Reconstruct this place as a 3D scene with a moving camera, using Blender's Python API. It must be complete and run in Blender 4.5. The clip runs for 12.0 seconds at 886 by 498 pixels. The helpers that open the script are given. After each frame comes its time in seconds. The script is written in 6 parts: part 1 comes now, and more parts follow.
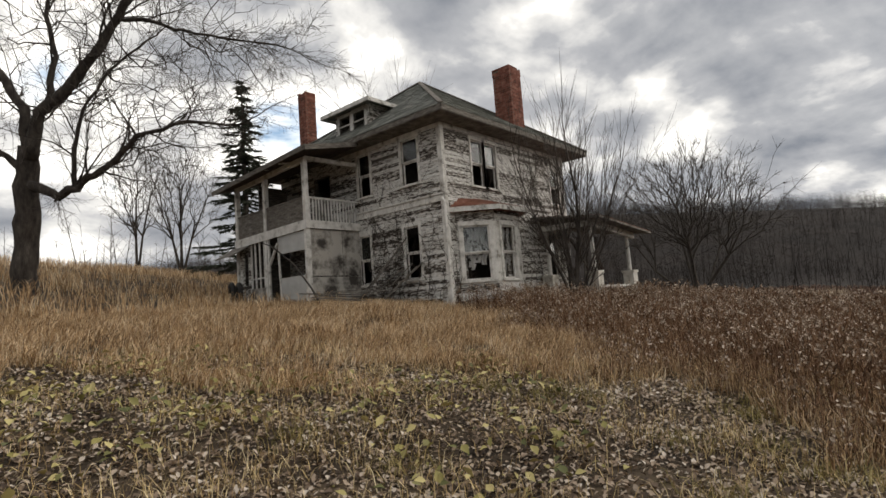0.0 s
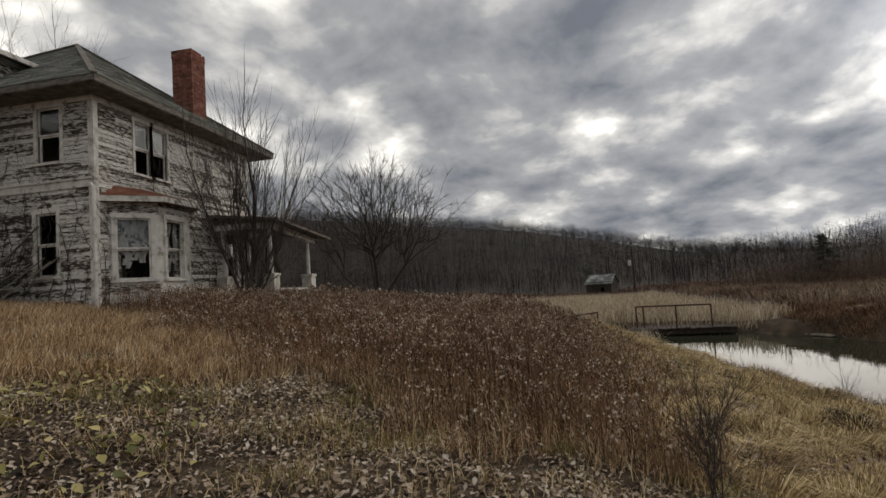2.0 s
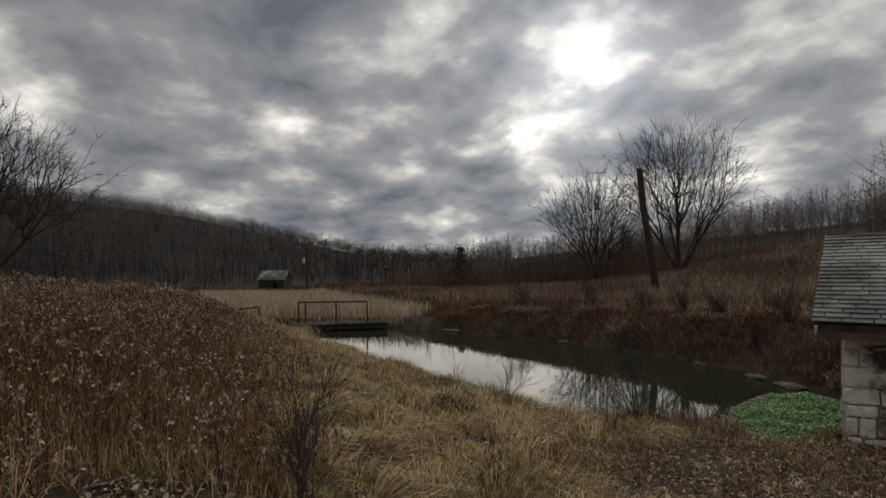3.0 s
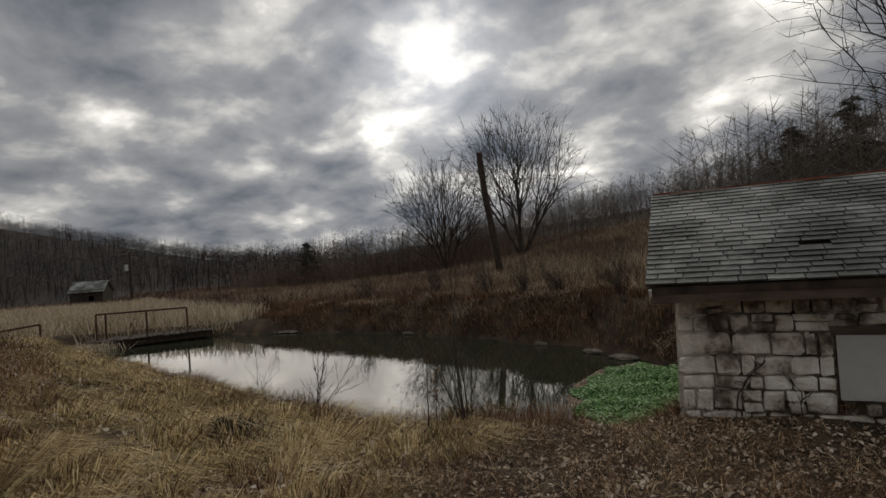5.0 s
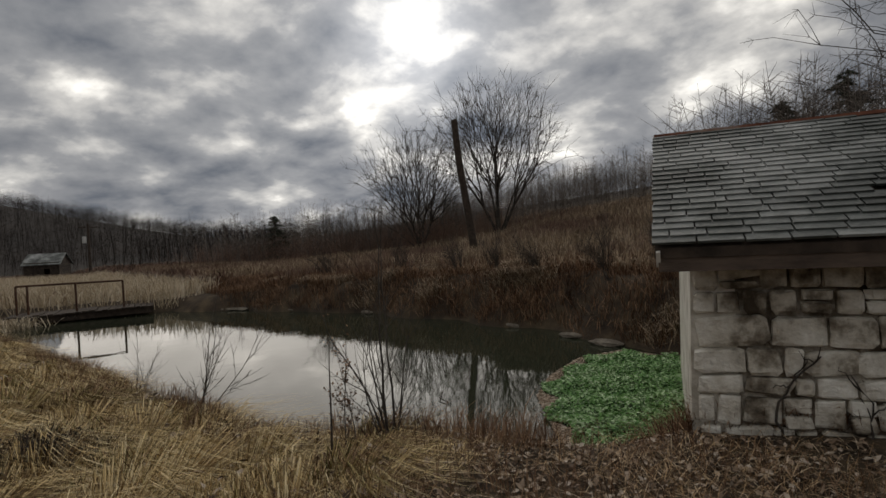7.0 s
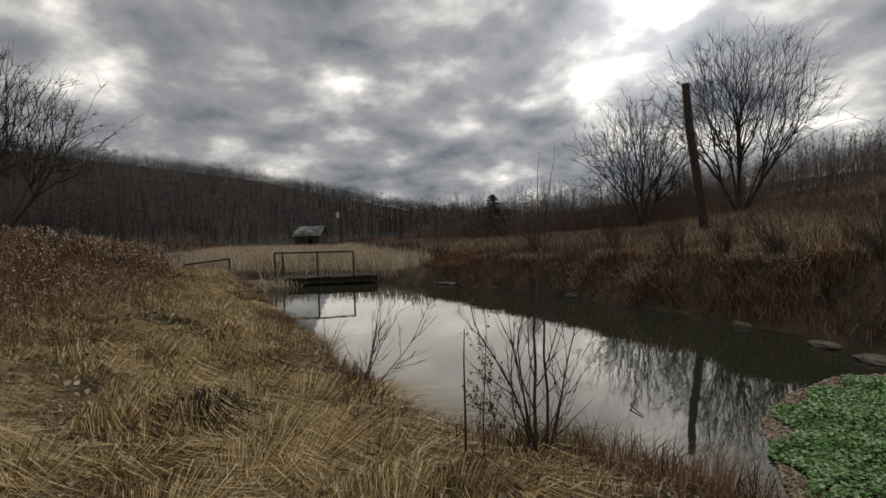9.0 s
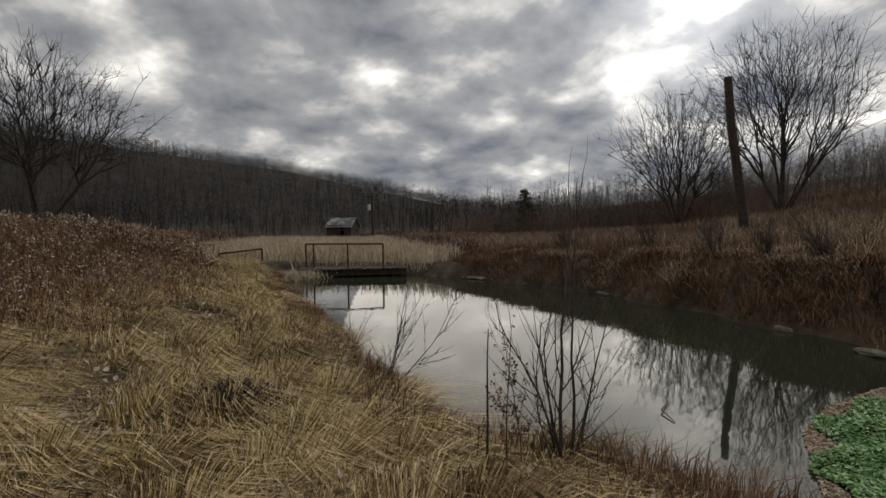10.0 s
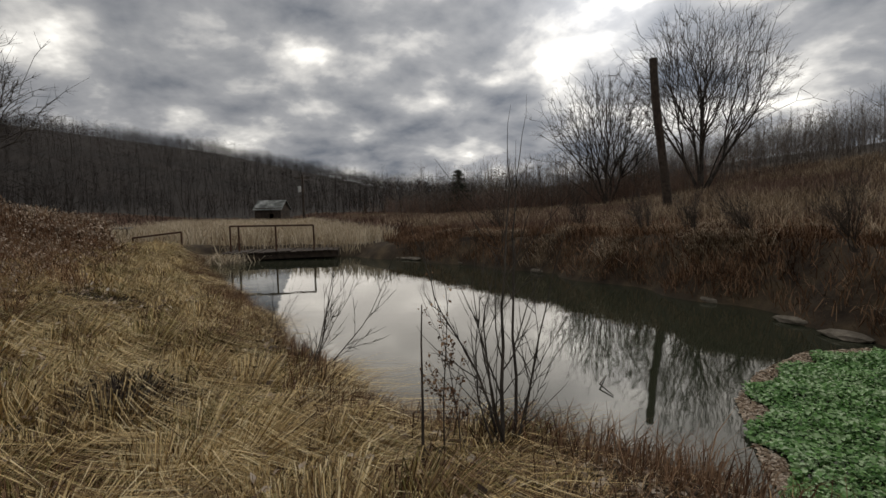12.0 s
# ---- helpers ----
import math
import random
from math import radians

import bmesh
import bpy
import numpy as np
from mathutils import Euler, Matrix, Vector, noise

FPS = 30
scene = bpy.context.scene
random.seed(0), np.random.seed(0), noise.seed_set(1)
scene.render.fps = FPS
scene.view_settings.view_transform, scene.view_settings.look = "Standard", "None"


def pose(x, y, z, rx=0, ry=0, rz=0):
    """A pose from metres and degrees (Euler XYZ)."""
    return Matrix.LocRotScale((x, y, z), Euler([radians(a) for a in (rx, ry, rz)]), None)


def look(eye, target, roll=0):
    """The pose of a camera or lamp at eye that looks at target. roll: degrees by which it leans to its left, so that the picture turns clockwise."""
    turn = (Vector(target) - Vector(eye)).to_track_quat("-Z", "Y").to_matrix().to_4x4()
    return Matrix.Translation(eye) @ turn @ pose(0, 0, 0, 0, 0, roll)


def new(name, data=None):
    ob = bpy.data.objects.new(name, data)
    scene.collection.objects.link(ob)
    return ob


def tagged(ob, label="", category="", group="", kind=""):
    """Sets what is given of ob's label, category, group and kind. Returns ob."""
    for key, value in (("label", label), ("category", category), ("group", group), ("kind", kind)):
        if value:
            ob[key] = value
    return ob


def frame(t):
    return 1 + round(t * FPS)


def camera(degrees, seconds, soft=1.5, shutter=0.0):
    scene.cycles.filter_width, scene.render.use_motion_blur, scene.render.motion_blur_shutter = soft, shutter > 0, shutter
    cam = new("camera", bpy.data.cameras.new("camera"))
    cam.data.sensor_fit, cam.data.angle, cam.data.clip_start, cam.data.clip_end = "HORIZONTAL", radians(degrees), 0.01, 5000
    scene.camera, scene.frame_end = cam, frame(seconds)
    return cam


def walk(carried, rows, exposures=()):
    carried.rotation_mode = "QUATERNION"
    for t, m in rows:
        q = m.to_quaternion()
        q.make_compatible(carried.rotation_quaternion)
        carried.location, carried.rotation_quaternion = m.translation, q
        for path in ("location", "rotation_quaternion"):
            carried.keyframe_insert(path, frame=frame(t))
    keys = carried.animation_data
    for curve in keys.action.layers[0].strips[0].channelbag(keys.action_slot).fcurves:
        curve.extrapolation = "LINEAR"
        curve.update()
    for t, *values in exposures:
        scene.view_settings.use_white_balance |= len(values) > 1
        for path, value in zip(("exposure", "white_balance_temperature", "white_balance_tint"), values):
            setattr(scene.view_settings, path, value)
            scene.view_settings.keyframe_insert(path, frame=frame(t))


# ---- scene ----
cam = camera(78.0, 12.0)
PATH = [
    (0, (0.058, 0.116, 1.519), (1.560, 1.422, 1.718), -4.32),
    (0.5, (0.112, 0.149, 1.510), (1.624, 1.442, 1.722), -4.53),
    (1, (0.20, 0.10, 1.518), (1.797, 1.286, 1.726), -4.76),
    (1.5, (0.076, -0.325, 1.483), (1.876, 0.531, 1.656), -4.70),
    (2, (0.298, -0.700, 1.398), (2.259, -0.334, 1.536), -3.88),
    (2.5, (0.517, -0.910, 1.364), (2.499, -1.156, 1.475), -2.50),
    (3, (1.034, -1.309, 1.221), (2.887, -2.058, 1.303), -0.62),
    (3.5, (1.283, -1.782, 1.136), (2.864, -3.005, 1.219), 0.23),
    (3.7, (1.387, -1.945, 1.107), (2.904, -3.245, 1.198), 0.30),
    (5.3, (2.372, -2.996, 0.930), (3.980, -4.185, 0.969), -4.53),
    (5.5, (2.522, -3.170, 0.901), (4.118, -4.375, 0.932), -4.53),
    (6, (2.862, -3.560, 0.798), (4.424, -4.809, 0.805), -4.36),
    (6.5, (3.158, -3.990, 0.712), (4.700, -5.263, 0.694), -3.49),
    (6.7, (3.264, -4.125, 0.689), (4.805, -5.400, 0.666), -3.28),
    (8.3, (3.775, -4.963, 0.646), (5.606, -5.766, 0.584), -2.40),
    (8.5, (3.734, -5.057, 0.664), (5.608, -5.753, 0.600), -2.52),
    (9, (3.872, -5.102, 0.627), (5.796, -5.645, 0.556), -1.74),
    (9.5, (3.949, -5.143, 0.644), (5.892, -5.612, 0.553), -1.03),
    (10, (3.969, -5.165, 0.638), (5.920, -5.599, 0.546), -0.71),
    (10.5, (4.005, -5.130, 0.628), (5.957, -5.556, 0.536), -0.32),
    (11, (3.945, -5.156, 0.650), (5.901, -5.560, 0.550), -0.39),
    (11.5, (4.020, -5.140, 0.628), (5.967, -5.578, 0.497), -0.66),
    (12, (4.333, -5.290, 0.531), (6.214, -5.950, 0.371), -1.19),
]
walk(cam, [(t, look(eye, target, roll)) for t, eye, target, roll in PATH], [(t, e, 6900, 10) for t, e in ((0, 1.0), (1.0, 0.97), (1.7, 0.75), (2.5, 0.2), (3.2, 0.08), (5.5, 0.13), (8.5, 0.30), (12, 0.42))])


# ---- light ----
SUN_HEADING, SUN_HEIGHT = radians(127), radians(20)
SUN_WAY = Vector((math.sin(SUN_HEADING) * math.cos(SUN_HEIGHT), math.cos(SUN_HEADING) * math.cos(SUN_HEIGHT), math.sin(SUN_HEIGHT)))


def make_world():
    w = bpy.data.worlds.new("overcast_sky")
    scene.world = w
    w.use_nodes = True
    nt = w.node_tree
    nt.nodes.clear()
    N, L = nt.nodes.new, nt.links.new

    def math_node(op, a, b=None):
        n = N("ShaderNodeMath")
        n.operation = op
        for i, v in enumerate((a, b)):
            if v is None:
                continue
            if isinstance(v, (int, float)):
                n.inputs[i].default_value = v
            else:
                L(v, n.inputs[i])
        return n.outputs[0]

    co = N("ShaderNodeTexCoord")
    sep = N("ShaderNodeSeparateXYZ")
    L(co.outputs["Generated"], sep.inputs[0])
    # a flat layer of cloud seen in perspective, crowding towards the horizon
    rise = math_node("MAXIMUM", sep.outputs[2], 0.0)
    z = math_node("ADD", rise, 0.34)
    comb = N("ShaderNodeCombineXYZ")
    L(math_node("DIVIDE", sep.outputs[0], z), comb.inputs[0])
    L(math_node("DIVIDE", sep.outputs[1], z), comb.inputs[1])

    def cloud_noise(scale, detail, rough, warp=0.0):
        n = N("ShaderNodeTexNoise")
        n.inputs["Scale"].default_value, n.inputs["Detail"].default_value, n.inputs["Roughness"].default_value = scale, detail, rough
        n.inputs["Distortion"].default_value = warp
        L(comb.outputs[0], n.inputs["Vector"])
        return n.outputs["Fac"]

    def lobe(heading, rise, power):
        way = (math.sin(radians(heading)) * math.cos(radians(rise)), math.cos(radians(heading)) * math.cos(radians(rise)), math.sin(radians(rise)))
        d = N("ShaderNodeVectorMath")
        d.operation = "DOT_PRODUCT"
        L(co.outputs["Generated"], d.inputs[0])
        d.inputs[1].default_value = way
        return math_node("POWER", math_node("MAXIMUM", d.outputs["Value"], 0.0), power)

    billow = math_node("ABSOLUTE", math_node("SUBTRACT", cloud_noise(3.1, 8.0, 0.52, 0.2), 0.5))
    thick = math_node("ADD", math_node("ADD", math_node("MULTIPLY", cloud_noise(2.9, 9.0, 0.52, 0.1), 0.66), math_node("MULTIPLY", cloud_noise(1.2, 4.0, 0.5), 0.34)), math_node("MULTIPLY", billow, -0.30))
    # the deck looks thickest a little above the hills
    off = math_node("DIVIDE", math_node("SUBTRACT", rise, 0.19), 0.15)
    belt = math_node("MAXIMUM", math_node("SUBTRACT", 1.0, math_node("MULTIPLY", off, off)), 0.0)
    thick = math_node("ADD", thick, math_node("MULTIPLY", belt, 0.035))
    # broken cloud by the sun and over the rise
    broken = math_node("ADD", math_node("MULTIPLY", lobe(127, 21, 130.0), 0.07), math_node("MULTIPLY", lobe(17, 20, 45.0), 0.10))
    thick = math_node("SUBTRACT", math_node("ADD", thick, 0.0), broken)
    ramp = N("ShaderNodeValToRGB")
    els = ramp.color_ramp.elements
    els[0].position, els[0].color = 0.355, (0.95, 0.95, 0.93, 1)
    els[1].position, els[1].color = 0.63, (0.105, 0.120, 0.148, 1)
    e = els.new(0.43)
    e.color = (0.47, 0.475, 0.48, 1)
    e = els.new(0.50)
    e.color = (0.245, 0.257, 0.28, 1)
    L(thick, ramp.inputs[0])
    # the veiled sun brightens the clouds round it
    dot = N("ShaderNodeVectorMath")
    dot.operation = "DOT_PRODUCT"
    nrm = N("ShaderNodeVectorMath")
    nrm.operation = "NORMALIZE"
    L(co.outputs["Generated"], nrm.inputs[0])
    L(nrm.outputs[0], dot.inputs[0])
    dot.inputs[1].default_value = SUN_WAY
    c = math_node("MAXIMUM", dot.outputs["Value"], 0.0)
    wide = math_node("MULTIPLY", math_node("POWER", c, 8.0), 0.35)
    tight = math_node("MULTIPLY", math_node("POWER", c, 120.0), 1.2)
    boost = math_node("ADD", 1.0, math_node("ADD", wide, tight))
    sky = N("ShaderNodeTexSky")
    sky.sky_type, sky.sun_disc = "NISHITA", False
    sky.sun_elevation, sky.sun_rotation = SUN_HEIGHT, SUN_HEADING
    b1 = N("ShaderNodeBackground")
    L(sky.outputs[0], b1.inputs[0])
    b1.inputs[1].default_value = 0.12
    b2 = N("ShaderNodeBackground")
    L(ramp.outputs[0], b2.inputs[0])
    L(boost, b2.inputs[1])
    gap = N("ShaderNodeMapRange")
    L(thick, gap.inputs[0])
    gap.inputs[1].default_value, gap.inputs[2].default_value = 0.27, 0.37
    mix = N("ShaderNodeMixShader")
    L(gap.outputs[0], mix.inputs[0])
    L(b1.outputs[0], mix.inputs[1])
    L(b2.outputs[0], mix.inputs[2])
    out = N("ShaderNodeOutputWorld")
    L(mix.outputs[0], out.inputs[0])


make_world()
sun_data = bpy.data.lights.new("veiled_sun", "SUN")
sun_data.energy, sun_data.angle, sun_data.color = 0.85, radians(70), (1.0, 0.94, 0.86)
sun = new("veiled_sun", sun_data)
sun.matrix_world = look(SUN_WAY * 60, (0, 0, 0))

# ---- materials ----


def material(name, stops, scale=3.0, rough=0.9, bump=0.3, fine=40.0, island=0.0, stretch=(1, 1, 1), metal=0.0, spec=0.3, by_object=0.0, detail=6.0, shared=False):
    """A surface of mottled colours: stops of (place, colour) on broad noise, fine relief, and a shade of its own for each loose piece."""
    m = bpy.data.materials.new(name)
    m.use_nodes = True
    nt = m.node_tree
    N, L = nt.nodes.new, nt.links.new
    bsdf = nt.nodes["Principled BSDF"]
    co = N("ShaderNodeTexCoord")
    mp = N("ShaderNodeMapping")
    mp.inputs["Scale"].default_value = stretch
    L(N("ShaderNodeNewGeometry").outputs["Position"] if shared else co.outputs["Object"], mp.inputs[0])
    broad = N("ShaderNodeTexNoise")
    broad.inputs["Scale"].default_value, broad.inputs["Detail"].default_value, broad.inputs["Roughness"].default_value = scale, detail, 0.6
    L(mp.outputs[0], broad.inputs["Vector"])
    ramp = N("ShaderNodeValToRGB")
    els = ramp.color_ramp.elements
    els[0].position, els[0].color = stops[0][0], (*stops[0][1], 1)
    els[1].position, els[1].color = stops[-1][0], (*stops[-1][1], 1)
    for p, c in stops[1:-1]:
        els.new(p).color = (*c, 1)
    fac = broad.outputs["Fac"]
    for amount, node, socket in ((island, "ShaderNodeNewGeometry", "Random Per Island"), (by_object, "ShaderNodeObjectInfo", "Random")):
        if amount:
            src = N(node)
            mr = N("ShaderNodeMapRange")
            mr.inputs[3].default_value, mr.inputs[4].default_value = -amount, amount
            L(src.outputs[socket], mr.inputs[0])
            add = N("ShaderNodeMath")
            L(fac, add.inputs[0])
            L(mr.outputs[0], add.inputs[1])
            fac = add.outputs[0]
    L(fac, ramp.inputs[0])
    L(ramp.outputs[0], bsdf.inputs["Base Color"])
    bsdf.inputs["Roughness"].default_value, bsdf.inputs["Metallic"].default_value = rough, metal
    bsdf.inputs["Specular IOR Level"].default_value = spec
    if bump:
        fn = N("ShaderNodeTexNoise")
        fn.inputs["Scale"].default_value, fn.inputs["Detail"].default_value = fine, 4.0
        L(mp.outputs[0], fn.inputs["Vector"])
        bn = N("ShaderNodeBump")
        bn.inputs["Strength"].default_value, bn.inputs["Distance"].default_value = bump, 0.02
        L(fn.outputs["Fac"], bn.inputs["Height"])
        L(bn.outputs[0], bsdf.inputs["Normal"])
    return m


SOIL = material("leafy_soil", [(0.3, (0.020, 0.014, 0.010)), (0.5, (0.055, 0.039, 0.025)), (0.7, (0.11, 0.080, 0.048))], 2.2, 1.0, 0.8, 18)
PAINT = material("peeling_white_paint", [(0.36, (0.045, 0.037, 0.030)), (0.44, (0.20, 0.175, 0.15)), (0.50, (0.52, 0.50, 0.46)), (0.66, (0.74, 0.725, 0.69))], 6.5, 0.85, 0.4, 30, island=0.12, stretch=(0.9, 0.9, 3.6))
TRIM = material("worn_white_trim", [(0.30, (0.242, 0.220, 0.187)), (0.45, (0.616, 0.594, 0.550)), (0.65, (0.792, 0.770, 0.726))], 4.0, 0.8, 0.3, 35, island=0.05)
GREY_WOOD = material("grey_weathered_wood", [(0.3, (0.07, 0.06, 0.05)), (0.6, (0.20, 0.18, 0.155)), (0.75, (0.32, 0.30, 0.27))], 4.0, 0.9, 0.4, 40, island=0.1, stretch=(1, 1, 4))
DARK_WOOD = material("dark_rotten_and_shaded_wood", [(0.3, (0.022, 0.017, 0.013)), (0.65, (0.075, 0.055, 0.042))], 5.0, 0.9, 0.5, 40, island=0.1)
PLASTER = material("stained_plaster", [(0.38, (0.075, 0.066, 0.058)), (0.46, (0.28, 0.26, 0.23)), (0.55, (0.5, 0.47, 0.42))], 1.6, 0.9, 0.3, 20)
# the gloom of the unlit rooms is put into this near-black colour
ROOM = material("shade_dark_interior_plaster", [(0.3, (0.035, 0.03, 0.026)), (0.7, (0.085, 0.075, 0.066))], 1.5, 0.95, 0.2, 20)
ROOF = material("grey_green_shingles", [(0.3, (0.085, 0.089, 0.076)), (0.55, (0.178, 0.183, 0.162)), (0.75, (0.281, 0.272, 0.238))], 1.8, 0.9, 0.6, 22, island=0.08)
RUST = material("rusted_red_metal", [(0.3, (0.10, 0.035, 0.022)), (0.55, (0.23, 0.09, 0.055)), (0.75, (0.36, 0.27, 0.22))], 2.2, 0.7, 0.3, 30, island=0.06)
BRICK = material("red_brick", [(0.3, (0.11, 0.04, 0.028)), (0.55, (0.22, 0.082, 0.056)), (0.75, (0.31, 0.15, 0.11))], 5.0, 0.9, 0.5, 60, island=0.14)
MORTAR = material("sandy_mortar", [(0.35, (0.10, 0.085, 0.065)), (0.65, (0.24, 0.21, 0.17))], 6.0, 1.0, 0.7, 40)
WASHED_MORTAR = material("stained_washed_mortar", [(0.36, (0.04, 0.03, 0.021)), (0.47, (0.17, 0.14, 0.105)), (0.58, (0.46, 0.42, 0.36))], 3.0, 1.0, 1.0, 30)
BARK = material("dark_bark", [(0.3, (0.022, 0.018, 0.015)), (0.6, (0.075, 0.063, 0.053)), (0.8, (0.15, 0.135, 0.115))], 7.0, 0.95, 0.9, 30, stretch=(1, 1, 0.35))
TWIG = material("grey_brown_twig", [(0.3, (0.030, 0.024, 0.020)), (0.7, (0.098, 0.080, 0.067))], 3.0, 0.9, 0.0, island=0.1)
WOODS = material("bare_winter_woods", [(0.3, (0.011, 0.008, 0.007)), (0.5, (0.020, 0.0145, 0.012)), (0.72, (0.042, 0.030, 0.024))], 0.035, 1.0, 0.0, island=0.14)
NEEDLES = material("dark_spruce_needles", [(0.3, (0.022, 0.028, 0.018)), (0.7, (0.072, 0.080, 0.054))], 2.0, 0.8, 0.0, island=0.15)
STRAW = material("straw_grass", [(0.12, (0.13, 0.078, 0.034)), (0.36, (0.46, 0.315, 0.14)), (0.6, (0.76, 0.57, 0.28)), (0.85, (0.84, 0.70, 0.43))], 1.1, 0.75, 0.0, island=0.42)
GOLD = material("golden_dry_grass", [(0.15, (0.15, 0.085, 0.042)), (0.42, (0.45, 0.285, 0.145)), (0.65, (0.66, 0.465, 0.265)), (0.88, (0.77, 0.62, 0.43))], 0.8, 0.8, 0.0, island=0.40)
GREEN_GRASS = material("fading_green_grass", [(0.2, (0.105, 0.088, 0.028)), (0.5, (0.27, 0.22, 0.075)), (0.8, (0.46, 0.37, 0.165))], 1.0, 0.8, 0.0, island=0.3)
WEED = material("red_brown_weed", [(0.2, (0.046, 0.022, 0.012)), (0.5, (0.155, 0.080, 0.041)), (0.8, (0.33, 0.205, 0.122))], 0.8, 0.9, 0.0, island=0.34)
DULL = material("faded_field_grass", [(0.15, (0.085, 0.058, 0.036)), (0.45, (0.26, 0.185, 0.118)), (0.68, (0.44, 0.335, 0.225)), (0.9, (0.58, 0.47, 0.34))], 0.25, 0.9, 0.0, island=0.36)
BRUSH = material("red_brown_brush", [(0.2, (0.065, 0.038, 0.028)), (0.5, (0.165, 0.100, 0.072)), (0.8, (0.29, 0.20, 0.15))], 0.2, 0.95, 0.0, island=0.24)
SAPLING = material("pale_sapling_bark", [(0.2, (0.055, 0.044, 0.037)), (0.5, (0.125, 0.102, 0.086)), (0.8, (0.22, 0.19, 0.165))], 0.2, 0.95, 0.0, island=0.2)
FLUFF = material("pale_seed_fluff", [(0.2, (0.17, 0.115, 0.075)), (0.5, (0.37, 0.28, 0.20)), (0.8, (0.66, 0.56, 0.46))], 0.9, 1.0, 0.0, island=0.38)
REED = material("bleached_cattail", [(0.2, (0.312, 0.240, 0.156)), (0.5, (0.559, 0.461, 0.325)), (0.8, (0.754, 0.663, 0.520))], 0.5, 0.9, 0.0, island=0.25)
LEAF = material("fallen_leaf", [(0.12, (0.06, 0.038, 0.025)), (0.42, (0.23, 0.16, 0.105)), (0.68, (0.43, 0.33, 0.24)), (0.92, (0.64, 0.56, 0.47))], 1.3, 0.7, 0.0, island=0.40, spec=0.4)
YELLOW_LEAF = material("yellow_green_leaf", [(0.15, (0.10, 0.105, 0.03)), (0.5, (0.30, 0.26, 0.08)), (0.8, (0.55, 0.46, 0.20))], 1.0, 0.6, 0.0, island=0.38, spec=0.4)
CRESS = material("bright_watercress", [(0.2, (0.050, 0.15, 0.032)), (0.48, (0.17, 0.37, 0.095)), (0.8, (0.55, 0.70, 0.44))], 2.2, 0.6, 0.0, island=0.27, spec=0.4)
SLATE = material("grey_slate", [(0.36, (0.022, 0.026, 0.022)), (0.47, (0.075, 0.083, 0.076)), (0.56, (0.20, 0.21, 0.20)), (0.68, (0.33, 0.335, 0.325))], 0.85, 0.5, 0.4, 30, by_object=0.045, island=0.03, spec=0.5, shared=True)
STONE = material("whitewashed_limestone", [(0.33, (0.075, 0.058, 0.040)), (0.42, (0.27, 0.235, 0.185)), (0.50, (0.60, 0.56, 0.48)), (0.66, (0.86, 0.84, 0.77))], 3.2, 0.9, 1.0, 26, by_object=0.06, shared=True, detail=9.0)
WHITEWASH = material("flaking_whitewash", [(0.3, (0.308, 0.275, 0.220)), (0.5, (0.616, 0.583, 0.517)), (0.7, (0.748, 0.726, 0.671))], 3.5, 0.9, 0.5, 26)
BOARD = material("pale_board", [(0.3, (0.40, 0.40, 0.38)), (0.7, (0.56, 0.56, 0.54))], 2.0, 0.6, 0.1, 30)
FASCIA = material("brown_eave_board", [(0.3, (0.055, 0.040, 0.032)), (0.7, (0.15, 0.11, 0.085))], 3.0, 0.85, 0.3, 30, stretch=(1, 1, 4))
RUSTY_PIPE = material("rusty_rail_pipe", [(0.3, (0.045, 0.025, 0.017)), (0.7, (0.13, 0.065, 0.040))], 12.0, 0.8, 0.3, 60, metal=0.2)
CLOTH = material("torn_pale_curtain", [(0.3, (0.30, 0.29, 0.28)), (0.7, (0.48, 0.47, 0.45))], 5.0, 0.9, 0.1, 40)
RUBBER = material("worn_black_rubber", [(0.3, (0.018, 0.017, 0.016)), (0.7, (0.045, 0.042, 0.040))], 8.0, 0.8, 0.2, 40)
# soil darkened in its colour for the shade beneath the distant trees
WOODS_FLOOR = material("shade_darkened_woods_floor", [(0.3, (0.010, 0.0075, 0.006)), (0.7, (0.026, 0.0185, 0.0145))], 0.06, 1.0, 0.0)


def make_glass():
    m = bpy.data.materials.new("dirty_glass")
    m.use_nodes = True
    b = m.node_tree.nodes["Principled BSDF"]
    b.inputs["Base Color"].default_value = (0.75, 0.78, 0.78, 1)
    b.inputs["Roughness"].default_value = 0.08
    b.inputs["Transmission Weight"].default_value = 1.0
    b.inputs["IOR"].default_value = 1.45
    return m


def make_water():
    m = bpy.data.materials.new("murky_pond_water")
    m.use_nodes = True
    nt = m.node_tree
    N, L = nt.nodes.new, nt.links.new
    b = nt.nodes["Principled BSDF"]
    b.inputs["Base Color"].default_value = (0.030, 0.034, 0.022, 1)
    b.inputs["Roughness"].default_value = 0.025
    b.inputs["IOR"].default_value = 1.30
    b.inputs["Specular IOR Level"].default_value = 0.34
    co = N("ShaderNodeTexCoord")
    n = N("ShaderNodeTexNoise")
    n.inputs["Scale"].default_value, n.inputs["Detail"].default_value = 1.6, 3.0
    L(co.outputs["Object"], n.inputs["Vector"])
    bn = N("ShaderNodeBump")
    bn.inputs["Strength"].default_value, bn.inputs["Distance"].default_value = 0.05, 0.05
    L(n.outputs["Fac"], bn.inputs["Height"])
    L(bn.outputs[0], b.inputs["Normal"])
    return m


GLASS, WATER = make_glass(), make_water()

# ---- mesh helpers ----


